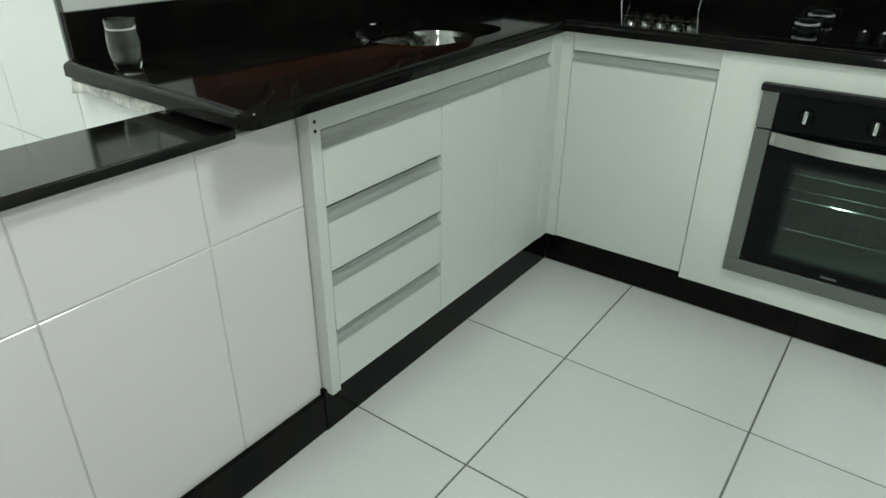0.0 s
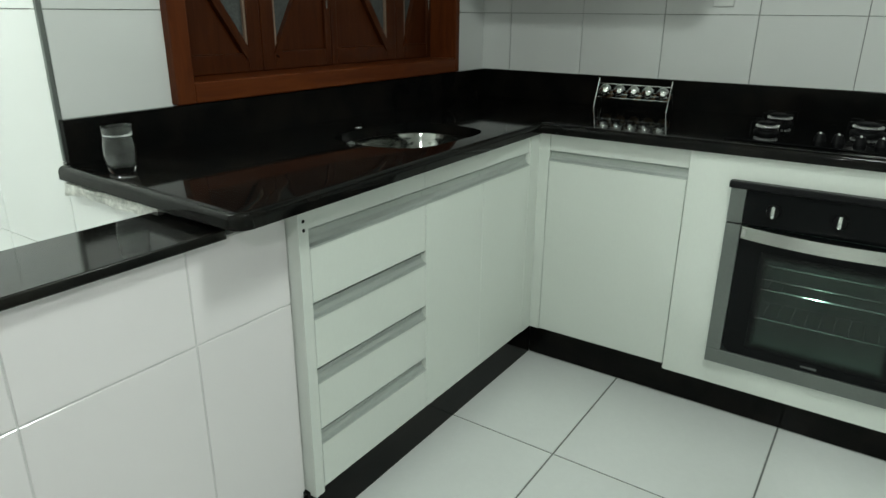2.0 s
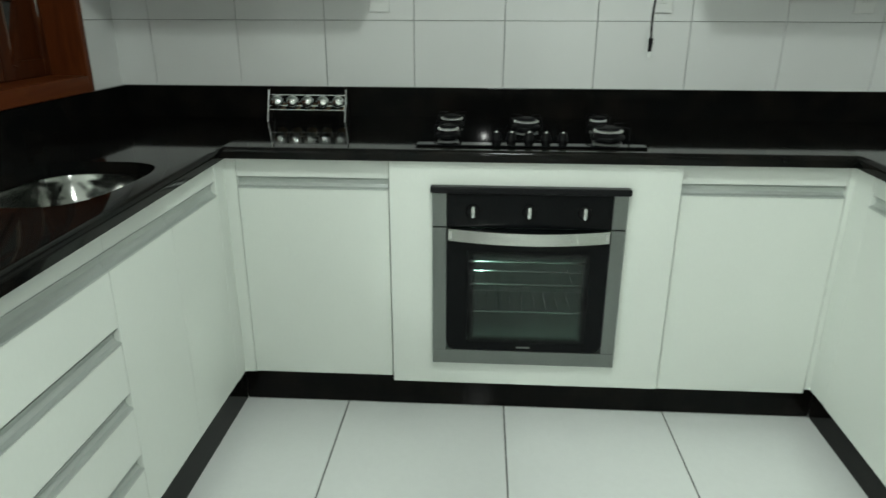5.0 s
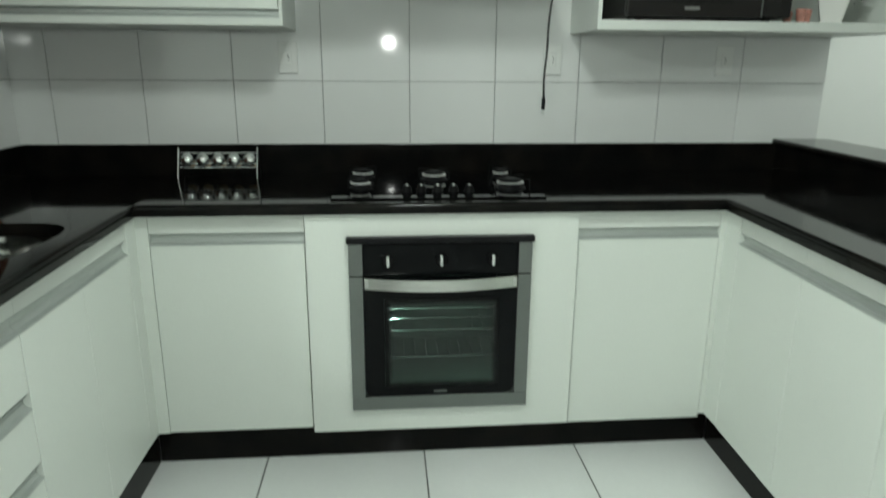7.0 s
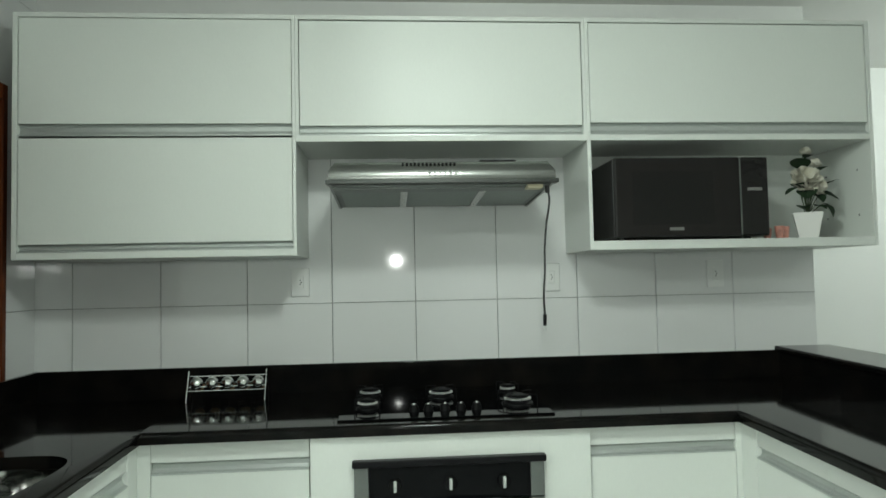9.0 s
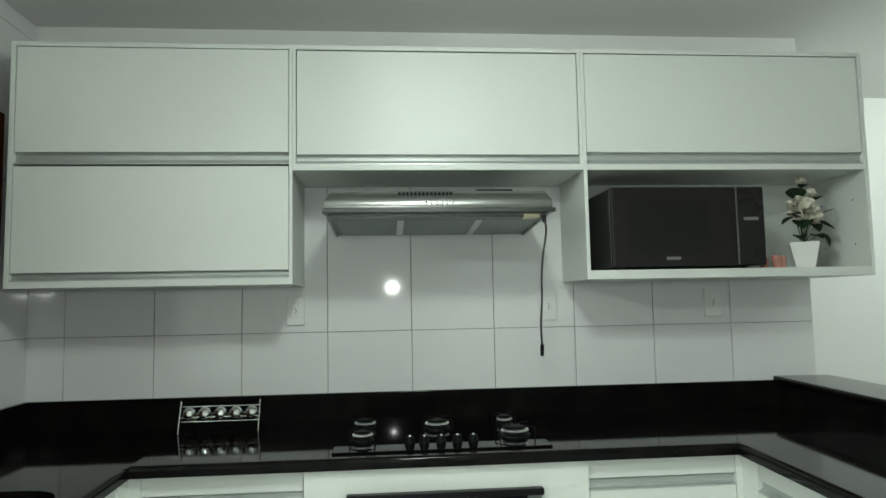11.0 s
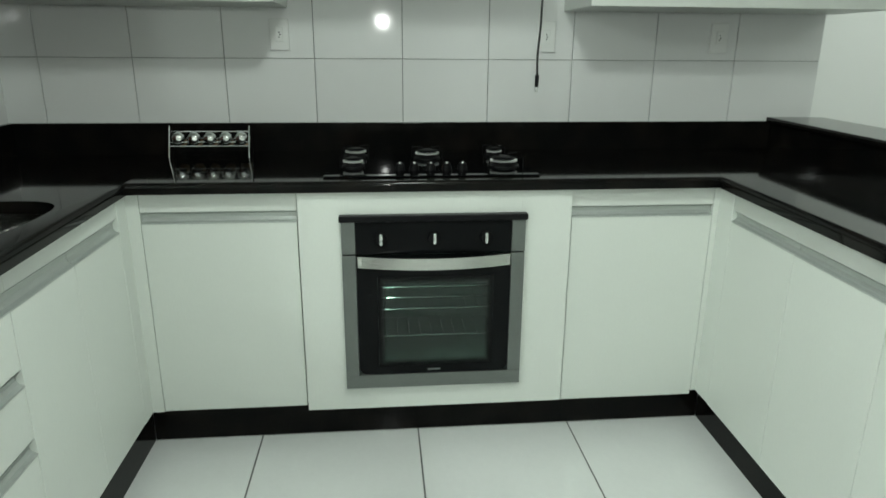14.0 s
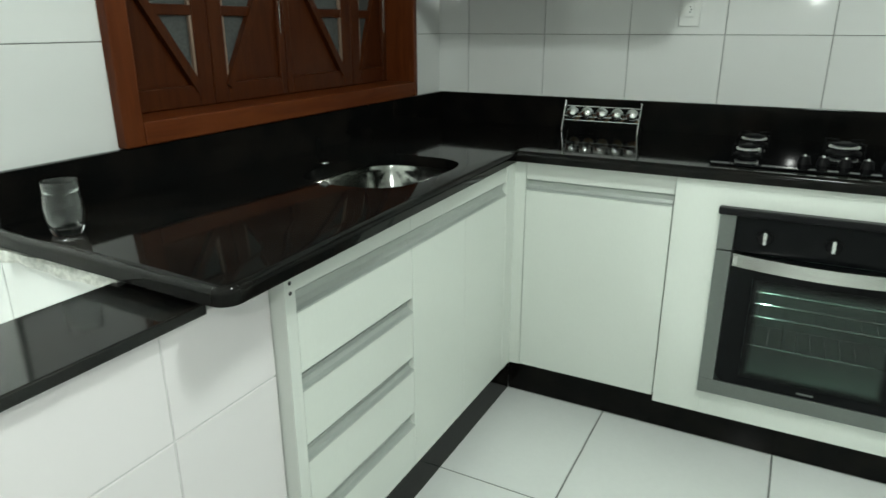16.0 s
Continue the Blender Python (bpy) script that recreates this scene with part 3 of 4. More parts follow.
# units on the bar side
cuts = [-0.0905, -0.455, -0.835, -1.30, -1.80]
for a, b in zip(cuts, cuts[1:]):
    unit = thing("base_cabinet", (1.25, (a + b) / 2, KICK), "white laminate base unit with one plain door", "cabinet", "base cabinets")
    part("body", join(box(FACE_R + 0.032, 1.48, b + 0.0005, a, KICK, SLAB0 - 0.002), box(FACE_R + 0.004, FACE_R + 0.034, b + 0.0005, a, HAND1 + 0.001, SLAB0 - 0.002, 0.001)), CARCASS, unit)
    door = part("door", front_box("y", b + 0.0015, a - 0.0005, FACE_R, -1, KICK, HAND0 - 0.0005), LAMINATE, unit)
    part("finger_pull", channel("y", b + 0.0015, a - 0.0005, FACE_R, -1, HAND0, HAND1), CHANNEL, door, "grey aluminium finger pull")
    unit.matrix_basis = CABINET_SKEW @ Matrix.Translation(unit.location)

# oven housing
housing = thing("oven_housing", (0.01, 0.3, KICK), "white laminate housing round the built-in oven", "cabinet", "base cabinets")
P0, P1, PZ = -0.4325, 0.4535, 0.128
part("front_panel", join(box(P0, -0.287, -0.012, 0.02, PZ, SLAB0 - 0.002, 0.0012), box(0.287, P1, -0.012, 0.02, PZ, SLAB0 - 0.002, 0.0012),
                         box(-0.2875, 0.2875, -0.0119, 0.0199, PZ + 0.0002, 0.226), box(-0.2875, 0.2875, -0.0119, 0.0199, 0.812, SLAB0 - 0.0022)), LAMINATE, housing)
part("body", join(box(P0, P0 + 0.018, 0.021, 0.60, KICK, SLAB0 - 0.002), box(P1 - 0.018, P1, 0.021, 0.60, KICK, SLAB0 - 0.002), box(P0 + 0.018, P1 - 0.018, 0.021, 0.60, KICK, KICK + 0.018)), CARCASS, housing)

# ---- built-in oven ----
oven = thing("oven", (0, 0.25, 0.215), "built-in oven with steel frame and black glass door", "oven")
F = -0.0125
part("casing", join(box(-0.28, -0.262, F + 0.002, 0.5, 0.23, 0.80), box(0.262, 0.28, F + 0.002, 0.5, 0.23, 0.80), box(-0.262, 0.262, 0.48, 0.5, 0.23, 0.80),
                    box(-0.262, 0.262, F + 0.03, 0.48, 0.23, 0.26), box(-0.262, 0.262, F + 0.004, 0.48, 0.69, 0.80)), CAVITY, oven)
for s in (-1, 1):
    a, b = sorted((s * 0.2975, s * 0.2535))
    part("frame_strip", box(a, b, F - 0.020, F, 0.2645, 0.690, 0.0015), STEEL_DARK, oven, "satin steel side strip")
    part("panel_strip", box(a, b, F - 0.020, F, 0.6945, 0.8015, 0.0015), STEEL_DARK, oven, "satin steel end strip")
part("bottom_strip", box(-0.2975, 0.2975, F - 0.020, F, 0.2155, 0.264, 0.0015), STEEL_DARK, oven, "satin steel bottom strip")
part("top_lip", box(-0.3035, 0.3035, F - 0.030, F + 0.002, 0.802, 0.823, 0.004), BLACK_PLASTIC, oven, "black ventilation lip")
panel = part("control_panel", box(-0.253, 0.253, F - 0.019, F, 0.6925, 0.8015, 0.002), BLACK_GLASS, oven)
for x in (-0.172, 0.0, 0.168):
    knob = part("knob", lathe([(0.0, -0.001), (0.021, -0.001), (0.020, 0.010), (0.017, 0.013), (0.0, 0.013)], (x, F - 0.019, 0.746), 28, (0, -1, 0)), COOK_BLACK, panel)
bars = [box(x - 0.0055, x + 0.0055, F - 0.038, F - 0.031, 0.727, 0.765, 0.0045) for x in (-0.172, 0.0, 0.168)]
for bm in bars:
    part("knob_grip", bm, CHROME, panel, "chrome grip bar of a control knob")
# door: black glass with a rounded lower edge and a window through it
outer = [(-0.2525, 0.688), (0.2525, 0.688)] + [(0.2525 - 0.03 + 0.03 * math.cos(a), 0.297 + 0.03 * math.sin(a)) for a in np.linspace(0, -math.pi / 2, 6)] \
    + [(-0.2525 + 0.03 - 0.03 * math.sin(a), 0.297 - 0.03 * math.cos(a)) for a in np.linspace(0, math.pi / 2, 6)]
bm = slab(outer, [[(-0.186, 0.295), (0.198, 0.295), (0.198, 0.616), (-0.186, 0.616)]], 0.0, 0.012, 0)
bm.transform(Matrix(((1, 0, 0, 0), (0, 0, -1, F - 0.008), (0, 1, 0, 0), (0, 0, 0, 1))))
bmesh.ops.recalc_face_normals(bm, faces=bm.faces[:])
door = part("door", bm, BLACK_GLASS, oven, "black glass oven door")
part("window", box(-0.1855, 0.1975, F - 0.0196, F - 0.0150, 0.2955, 0.6155), OVEN_GLASS, door, "smoked glass window")
n = 16
outline = []
for k in range(n + 1):
    u = -1 + 2 * k / n
    outline.append((0.248 * u, F - 0.032 - 0.040 * (1 - u * u)))
outline += [(x, y + 0.010) for x, y in reversed(outline)]
part("handle", join(extrude(outline, "z", 0.653, 0.691), box(-0.245, -0.225, F - 0.036, F - 0.018, 0.660, 0.685), box(0.225, 0.245, F - 0.036, F - 0.018, 0.660, 0.685)), STEEL, oven, "bowed brushed steel handle")
for z in (0.37, 0.47, 0.55):
    wires = [rod((-0.255, 0.05, z), (0.255, 0.05, z), 0.003, 8), rod((-0.255, 0.42, z), (0.255, 0.42, z), 0.003, 8)]
    wires += [rod((-0.24 + 0.04 * k, 0.05, z), (-0.24 + 0.04 * k, 0.42, z), 0.0016, 6) for k in range(13)]
    part("rack", join(*wires), CHROME, oven, "chromed wire oven rack")
part("maker_mark", box(-0.022, 0.022, F - 0.0203, F - 0.0198, 0.277, 0.283), STEEL_DARK, oven, "small pale maker's mark")

# ---- sink ----
sink = thing("sink", (SINK[0], SINK[1], 0.74), "polished stainless steel sink under the worktop", "sink")
bm = bmesh.new()
rings = []
for f, z, pw in ((1.07, SLAB0 - 0.006, 3.2), (1.0, SLAB0 - 0.006, 3.2), (0.985, SLAB0 - 0.022, 3.2), (0.95, 0.81, 3.0), (0.90, 0.778, 2.8), (0.78, 0.762, 2.6), (0.5, 0.750, 2.2), (0.13, 0.738, 2.0)):
    rings.append([bm.verts.new((x, y, z)) for x, y in ring(SINK[0], SINK[1], SINK[2] * f, SINK[3] * f if f > 0.2 else SINK[2] * f, pw)])
for a, b in zip(rings, rings[1:]):
    for k in range(40):
        bm.faces.new((a[k], a[(k + 1) % 40], b[(k + 1) % 40], b[k]))
bm.faces.new(rings[-1])
bmesh.ops.recalc_face_normals(bm, faces=bm.faces[:])
bowl = part("bowl", bm, BASIN, sink)
part("drain", lathe([(0.0, 0), (0.045, 0), (0.045, 0.004), (0.036, 0.005), (0.030, 0.001), (0.012, 0.001), (0.010, 0.012), (0.0, 0.012)], (SINK[0], SINK[1], 0.7385), 28), CHROME, sink, "chrome drain with strainer")
solo("tap_hole_cover", lathe([(0.0, 0), (0.014, 0), (0.013, 0.002), (0.0, 0.003)], (-1.390, -0.472, SLAB1 - 0.0012), 24), CHROME, (-1.390, -0.472, SLAB1 - 0.0012), "chrome tap-hole cover on the worktop", "cover")

solo("sink_plug", lathe([(0.0, 0), (0.012, 0), (0.012, 0.004), (0.009, 0.006), (0.003, 0.007), (0.0025, 0.010), (0.0, 0.010)], (-1.205, -0.712, SLAB1), 24), STEEL_DARK, (-1.205, -0.712, SLAB1), "small steel sink plug beside the sink", "sink plug")

# ---- cooktop ----
cook = thing("cooktop", (0, 0.28, SLAB1), "black glass gas cooktop with five burners", "cooktop")
part("glass_plate", box(-0.352, 0.352, 0.03, 0.53, SLAB1 + 0.0005, SLAB1 + 0.0065, 0.002), COOK_GLASS, cook)


def burner(x, y, r):
    b = part("burner", lathe([(0.0, -0.006), (r * 1.35, -0.006), (r * 1.30, 0.000), (r * 1.0, 0.004), (r * 0.9, 0.010), (0, 0.010)], (x, y, SLAB1 + 0.012), 32), COOK_BLACK, cook, "black burner base")
    teeth = []
    m = 24
    ringed = lathe([(r * 0.72, 0.001), (r * 0.98, 0.002), (r * 1.09, 0.0075), (r * 0.72, 0.0075)], (x, y, SLAB1 + 0.021), 40)
    for k in range(m):
        a = 2 * math.pi * k / m
        bm = box(-0.0019, 0.0019, r * 0.9, r * 1.16, 0.003, 0.0085)
        bm.transform(Matrix.Translation((x, y, SLAB1 + 0.021)) @ Matrix.Rotation(a, 4, "Z"))
        teeth.append(bm)
    part("flame_ring", join(ringed, *teeth), FLAME_RING, b, "bright toothed flame ring")
    part("cap", lathe([(0.0, 0), (r * 0.94, 0), (r * 0.97, 0.004), (r * 0.80, 0.008), (0, 0.010)], (x, y, SLAB1 + 0.032), 32), COOK_BLACK, b, "black enamel burner cap")
    for k in range(4):
        a = math.pi / 4 + k * math.pi / 2
        c, s = math.cos(a), math.sin(a)
        arm = tube([(x + c * r * 2.0, y + s * r * 2.0, SLAB1 + 0.006), (x + c * r * 1.95, y + s * r * 1.95, SLAB1 + 0.043), (x + c * r * 0.6, y + s * r * 0.6, SLAB1 + 0.046)], 0.0024, 6)
        part("pan_support", arm, COOK_BLACK, b, "black iron pan support")


for x, y, r in ((-0.260, 0.432, 0.034), (-0.262, 0.208, 0.030), (0.005, 0.380, 0.038), (0.263, 0.420, 0.026), (0.260, 0.203, 0.042)):
    burner(x, y, r)
for x in (-0.104, -0.056, 0.0, 0.054, 0.107):
    k = part("knob", lathe([(0.0, -0.006), (0.0175, -0.006), (0.0165, 0.002), (0.0125, 0.016), (0.011, 0.018), (0.0, 0.018)], (x, 0.130, SLAB1 + 0.012), 24), COOK_BLACK, cook, "black cooktop knob")
    part("marker", lathe([(0.0, -0.001), (0.0036, -0.001), (0.0034, 0.003), (0.0022, 0.0048), (0.0, 0.0054)], (x, 0.124, SLAB1 + 0.030), 14), PALE, k, "pale pointer mark")

# ---- upper cabinets ----
UF, U0, U1 = 0.302, 1.475, 2.357
XS = (-1.494, -0.510, 0.570, 1.709)


def upper(x0, x1, zlow, label):
    return thing("wall_cabinet", ((x0 + x1) / 2, 0.48, zlow), label, "cabinet", "wall cabinets")


T = 0.0160
# closed unit with two flaps
u = upper(XS[0], XS[1], U0, "white wall unit with two lift-up flaps")
part("side_panel", box(XS[0], XS[0] + T, UF, BACK - 0.001, U0, U1, 0.001), CARCASS, u)
part("side_panel", box(XS[1] - 0.012, XS[1], UF, BACK - 0.001, U0, U1, 0.001), CARCASS, u)
part("top_panel", box(XS[0] + T, XS[1] - 0.012, UF + 0.0005, BACK - 0.001, U1 - 0.016, U1), CARCASS, u)
part("bottom_panel", box(XS[0] + T, XS[1] - 0.012, UF + 0.0005, BACK - 0.001, U0, U0 + 0.024, 0.001), CARCASS, u)
part("back_panel", box(XS[0] + T, XS[1] - 0.012, BACK - 0.012, BACK - 0.002, U0 + 0.024, U1 - 0.016), CARCASS, u)
for zb, zt in ((1.956, U1 - 0.018), (1.528, 1.905)):
    door = part("flap", front_box("x", XS[0] + T + 0.003, XS[1] - 0.0145, UF + 0.004, -1, zb, zt), LAMINATE, u)
    za = zb - 0.044 if zb > 1.9 else U0 + 0.0245
    part("finger_pull", channel("x", XS[0] + T + 0.001, XS[1] - 0.0125, UF + 0.004, -1, za, zb - 0.002), CHANNEL, door, "pale aluminium finger pull")
# unit over the hood
u = upper(XS[1], XS[2], 1.888, "white wall unit with one flap over the hood")
part("top_panel", box(XS[1] + 0.0005, XS[2] - 0.0005, UF + 0.0005, BACK - 0.001, U1 - 0.016, U1), CARCASS, u)
part("bottom_panel", box(XS[1] + 0.0005, XS[2] - 0.0005, UF + 0.0005, BACK - 0.001, 1.888, 1.910, 0.001), CARCASS, u)
part("side_panel", box(XS[1] + 0.0005, XS[1] + 0.012, UF + 0.001, BACK - 0.001, 1.910, U1 - 0.016), CARCASS, u)
part("side_panel", box(XS[2] - 0.012, XS[2] - 0.0005, UF + 0.001, BACK - 0.001, 1.910, U1 - 0.016), CARCASS, u)
door = part("flap", front_box("x", XS[1] + 0.015, XS[2] - 0.015, UF + 0.004, -1, 1.947, U1 - 0.020), LAMINATE, u)
part("finger_pull", channel("x", XS[1] + 0.013, XS[2] - 0.013, UF + 0.004, -1, 1.9105, 1.945), CHANNEL, door, "pale aluminium finger pull")
# unit with the open niche
u = upper(XS[2], XS[3], U0, "white wall unit with a flap above an open niche")
part("side_panel", box(XS[2], XS[2] + 0.014, UF, BACK - 0.001, U0, U1, 0.001), CARCASS, u)
right = part("side_panel", box(XS[3] - T, XS[3], UF, BACK - 0.001, U0, U1, 0.001), CARCASS, u)
part("top_panel", box(XS[2] + 0.014, XS[3] - T, UF + 0.0005, BACK - 0.001, U1 - 0.016, U1), CARCASS, u)
part("niche_top", box(XS[2] + 0.014, XS[3] - T, UF + 0.0005, BACK - 0.001, 1.888, 1.910, 0.001), CARCASS, u)
part("shelf", box(XS[2] + 0.014, XS[3] - T, UF + 0.0005, BACK - 0.001, U0, U0 + 0.034, 0.001), CARCASS, u)
part("back_panel", box(XS[2] + 0.014, XS[3] - T, BACK - 0.012, BACK - 0.002, U0 + 0.034, U1 - 0.016), CARCASS, u)
door = part("flap", front_box("x", XS[2] + 0.0165, XS[3] - T - 0.003, UF + 0.004, -1, 1.956, U1 - 0.019), LAMINATE, u)
part("finger_pull", channel("x", XS[2] + 0.0145, XS[3] - T - 0.001, UF + 0.004, -1, 1.9105, 1.954), CHANNEL, door, "pale aluminium finger pull")
for y in (0.38, 0.57):
    for z in (1.60, 1.78):
        part("shelf_pin_hole", rod((XS[3] - T - 0.0008, y, z), (XS[3] - T + 0.001, y, z), 0.004), STEEL_DARK, right, "small shelf-pin hole")

# ---- cooker hood ----
hood = thing("cooker_hood", (0.013, 0.40, 1.68), "slim stainless steel cooker hood with two filters", "cooker hood")
HX0, HX1 = -0.386, 0.411
prof = [(0.150, 1.724), (0.148, 1.731), (0.1485, 1.741), (0.1515, 1.752), (0.158, 1.765), (0.168, 1.777), (0.184, 1.789), (0.652, 1.796), (0.652, 1.770), (0.205, 1.762), (0.182, 1.730), (0.166, 1.712)]
bm = extrude(prof, "x", HX0 + 0.004, HX1 - 0.004)
for v in bm.verts:
    if v.co.z > 1.752:
        v.co.x -= math.copysign(min(1.0, (v.co.z - 1.752) / 0.035) * 0.020, v.co.x)
part("canopy", bm, HOOD_STEEL, hood)
part("front_lip", box(HX0 - 0.004, HX1 + 0.006, 0.143, 0.200, 1.7095, 1.7235, 0.002), HOOD_LIP, hood, "darker folded lower lip")
part("flap", box(0.145, 0.275, 0.190, 0.330, 1.7905, 1.7965, 0.002), BLACK, hood, "black back-draught flap on top")
part("body", box(HX0 + 0.014, HX1 - 0.014, 0.21, 0.650, 1.700, 1.765), STEEL_DARK, hood)
under = [(0.166, 1.7125), (0.648, 1.684), (0.648, 1.700), (0.166, 1.722)]
part("underside", extrude(under, "x", HX0 + 0.010, HX1 - 0.010), STEEL_DARK, hood)
for s in (HX0 + 0.004, HX1 - 0.014):
    part("end_cheek", extrude([(0.156, 1.709), (0.650, 1.678), (0.650, 1.772), (0.20, 1.764)], "x", s, s + 0.010), HOOD_STEEL, hood)
for a, b in ((HX0 + 0.035, -0.135), (-0.105, 0.155), (0.185, HX1 - 0.035)):
    part("filter", extrude([(0.23, 1.7045), (0.625, 1.6815), (0.625, 1.6845), (0.23, 1.7085)], "x", a, b), FILTER, hood, "grey mesh grease filter")
for x in (-0.120, 0.170):
    part("filter_bar", extrude([(0.205, 1.7055), (0.640, 1.6800), (0.640, 1.6850), (0.205, 1.7095)], "x", x - 0.013, x + 0.013), ALUMINIUM, hood, "pale bar between the filters")
part("front_rail", box(HX0 + 0.02, HX1 - 0.02, 0.180, 0.200, 1.7045, 1.7090, 0.001), STEEL_DARK, hood, "thin rail below the front edge")
slots = [box(-0.130 + 0.0138 * k, -0.122 + 0.0138 * k, 0.165, 0.174, 1.7750, 1.7835) for k in range(14)]
for bm in slots:
    bmesh.ops.rotate(bm, verts=bm.verts[:], cent=(0, 0.1695, 1.7793), matrix=Matrix.Rotation(-0.70, 3, "X"))
    part("vent_slot", bm, BLACK, hood, "black vent slot")
for k in range(6):
    part("push_button", lathe([(0, 0), (0.0045, 0), (0.004, 0.004), (0, 0.005)], (-0.035 + 0.0185 * k, 0.150, 1.744), 14, (0, -1, 0.05)), BLACK if k == 0 else PALE, hood, "small push button")
part("lamp_cover", box(0.312, 0.368, 0.178, 0.235, 1.6940, 1.7075, 0.002), CREAM, hood, "cream lamp cover")
part("lead_grip", rod((0.388, 0.20, 1.712), (0.388, 0.20, 1.678), 0.008), RUBBER, hood, "black cable grip")

cable = thing("power_cable", (0.37, 0.21, 1.20), "black hood cable hanging down with its plug loose", "cable")
pts = smooth_path([(0.390, 0.203, 1.690), (0.396, 0.208, 1.655), (0.392, 0.212, 1.615), (0.383, 0.214, 1.562), (0.375, 0.212, 1.481), (0.373, 0.210, 1.401), (0.367, 0.210, 1.311), (0.369, 0.210, 1.242)], 6)
part("lead", tube(pts, 0.0037), RUBBER, cable)
part("plug", rod((0.369, 0.210, 1.246), (0.368, 0.210, 1.206), 0.0074, 14, 0.0060), BLACK_PLASTIC, cable, "black moulded plug")
for d in (-0.0032, 0.0032):
    part("pin", rod((0.368 + d, 0.210, 1.206), (0.368 + d, 0.210, 1.188), 0.0017, 8), CHROME, cable, "metal plug pin")


# ---- sockets ----
def socket(x, z):
    s = thing("wall_socket", (x, BACK, z), "white plastic wall socket on the tiles", "socket", "wall sockets")
    part("plate", box(x - 0.037, x + 0.037, BACK - 0.009, BACK - 0.0005, z - 0.059, z + 0.059, 0.003), OUTLET, s)
    m = part("module", box(x - 0.014, x + 0.014, BACK - 0.012, BACK - 0.008, z - 0.026, z + 0.026, 0.002), OUTLET, s)
    for d in (-0.009, 0, 0.009):
        part("hole", rod((x + (0.004 if d == 0 else 0), BACK - 0.0125, z + d), (x + (0.004 if d == 0 else 0), BACK - 0.011, z + d), 0.0026, 10), BLACK, m, "dark socket hole")


socket(-0.546, 1.377)
socket(0.502, 1.377)
socket(1.223, 1.378)

# ---- microwave ----
MZ = U0 + 0.0345                                      # top of the niche shelf
mw = thing("microwave", (0.95, 0.46, MZ), "black microwave oven standing in the niche", "microwave")
part("case", box(0.662, 1.262, 0.302, 0.630, MZ + 0.010, 1.816, 0.004), MW_CASE, mw, "dark painted metal case")
door = part("door", box(0.663, 1.150, 0.284, 0.301, MZ + 0.010, 1.818, 0.004), CHARCOAL, mw)
part("window", box(0.732, 1.045, 0.2828, 0.2845, 1.565, 1.765, 0.0008), CHARCOAL_WINDOW, door, "dark see-through door window")
part("edge_trim", box(0.6635, 0.670, 0.2815, 0.285, MZ + 0.013, 1.815), MW_CASE, door, "thin grey edge")
part("maker_mark", box(0.87, 0.925, 0.2830, 0.2838, 1.543, 1.554), DULL_MARK, door, "pale maker's mark")
cp = part("control_panel", box(1.1515, 1.262, 0.284, 0.301, MZ + 0.010, 1.818, 0.006, 3), FILM_GLASS, mw, "glossy black panel under crinkled clear film")
part("display", box(1.178, 1.236, 0.2828, 0.2838, 1.690, 1.702), DULL_MARK, cp, "grey printed strip")
part("edge_trim", box(1.1485, 1.1535, 0.2815, 0.2845, MZ + 0.013, 1.815), STEEL_DARK, mw, "thin steel edge")
for x in (0.70, 1.20):
    for y in (0.34, 0.59):
        part("foot", rod((x, y, MZ), (x, y, MZ + 0.011), 0.014), RUBBER, mw)

# ---- flower pot and cups in the niche ----
PX, PY = 1.503, 0.42
plant = thing("artificial_flowers", (PX, PY, MZ), "ivory artificial roses in a tapered white pot", "plant")
bm = bmesh.new()
levels = [(0.033, 0.0), (0.054, 0.104), (0.049, 0.104), (0.044, 0.090)]
sq = [[bm.verts.new((sx * r, sy * r, z)) for sx, sy in ((-1, -1), (1, -1), (1, 1), (-1, 1))] for r, z in levels]
for a, b in zip(sq, sq[1:]):
    for k in range(4):
        bm.faces.new((a[k], a[(k + 1) % 4], b[(k + 1) % 4], b[k]))
bm.faces.new(sq[0][::-1])
bm.faces.new(sq[-1])
bmesh.ops.bevel(bm, geom=bm.edges[:], offset=0.0025, segments=2, affect="EDGES")
bm.transform(Matrix.Translation((PX, PY, MZ)) @ Matrix.Rotation(math.radians(-31), 4, "Z"))
part("pot", bm, CERAMIC, plant, "white tapered square pot", round_edges=True)


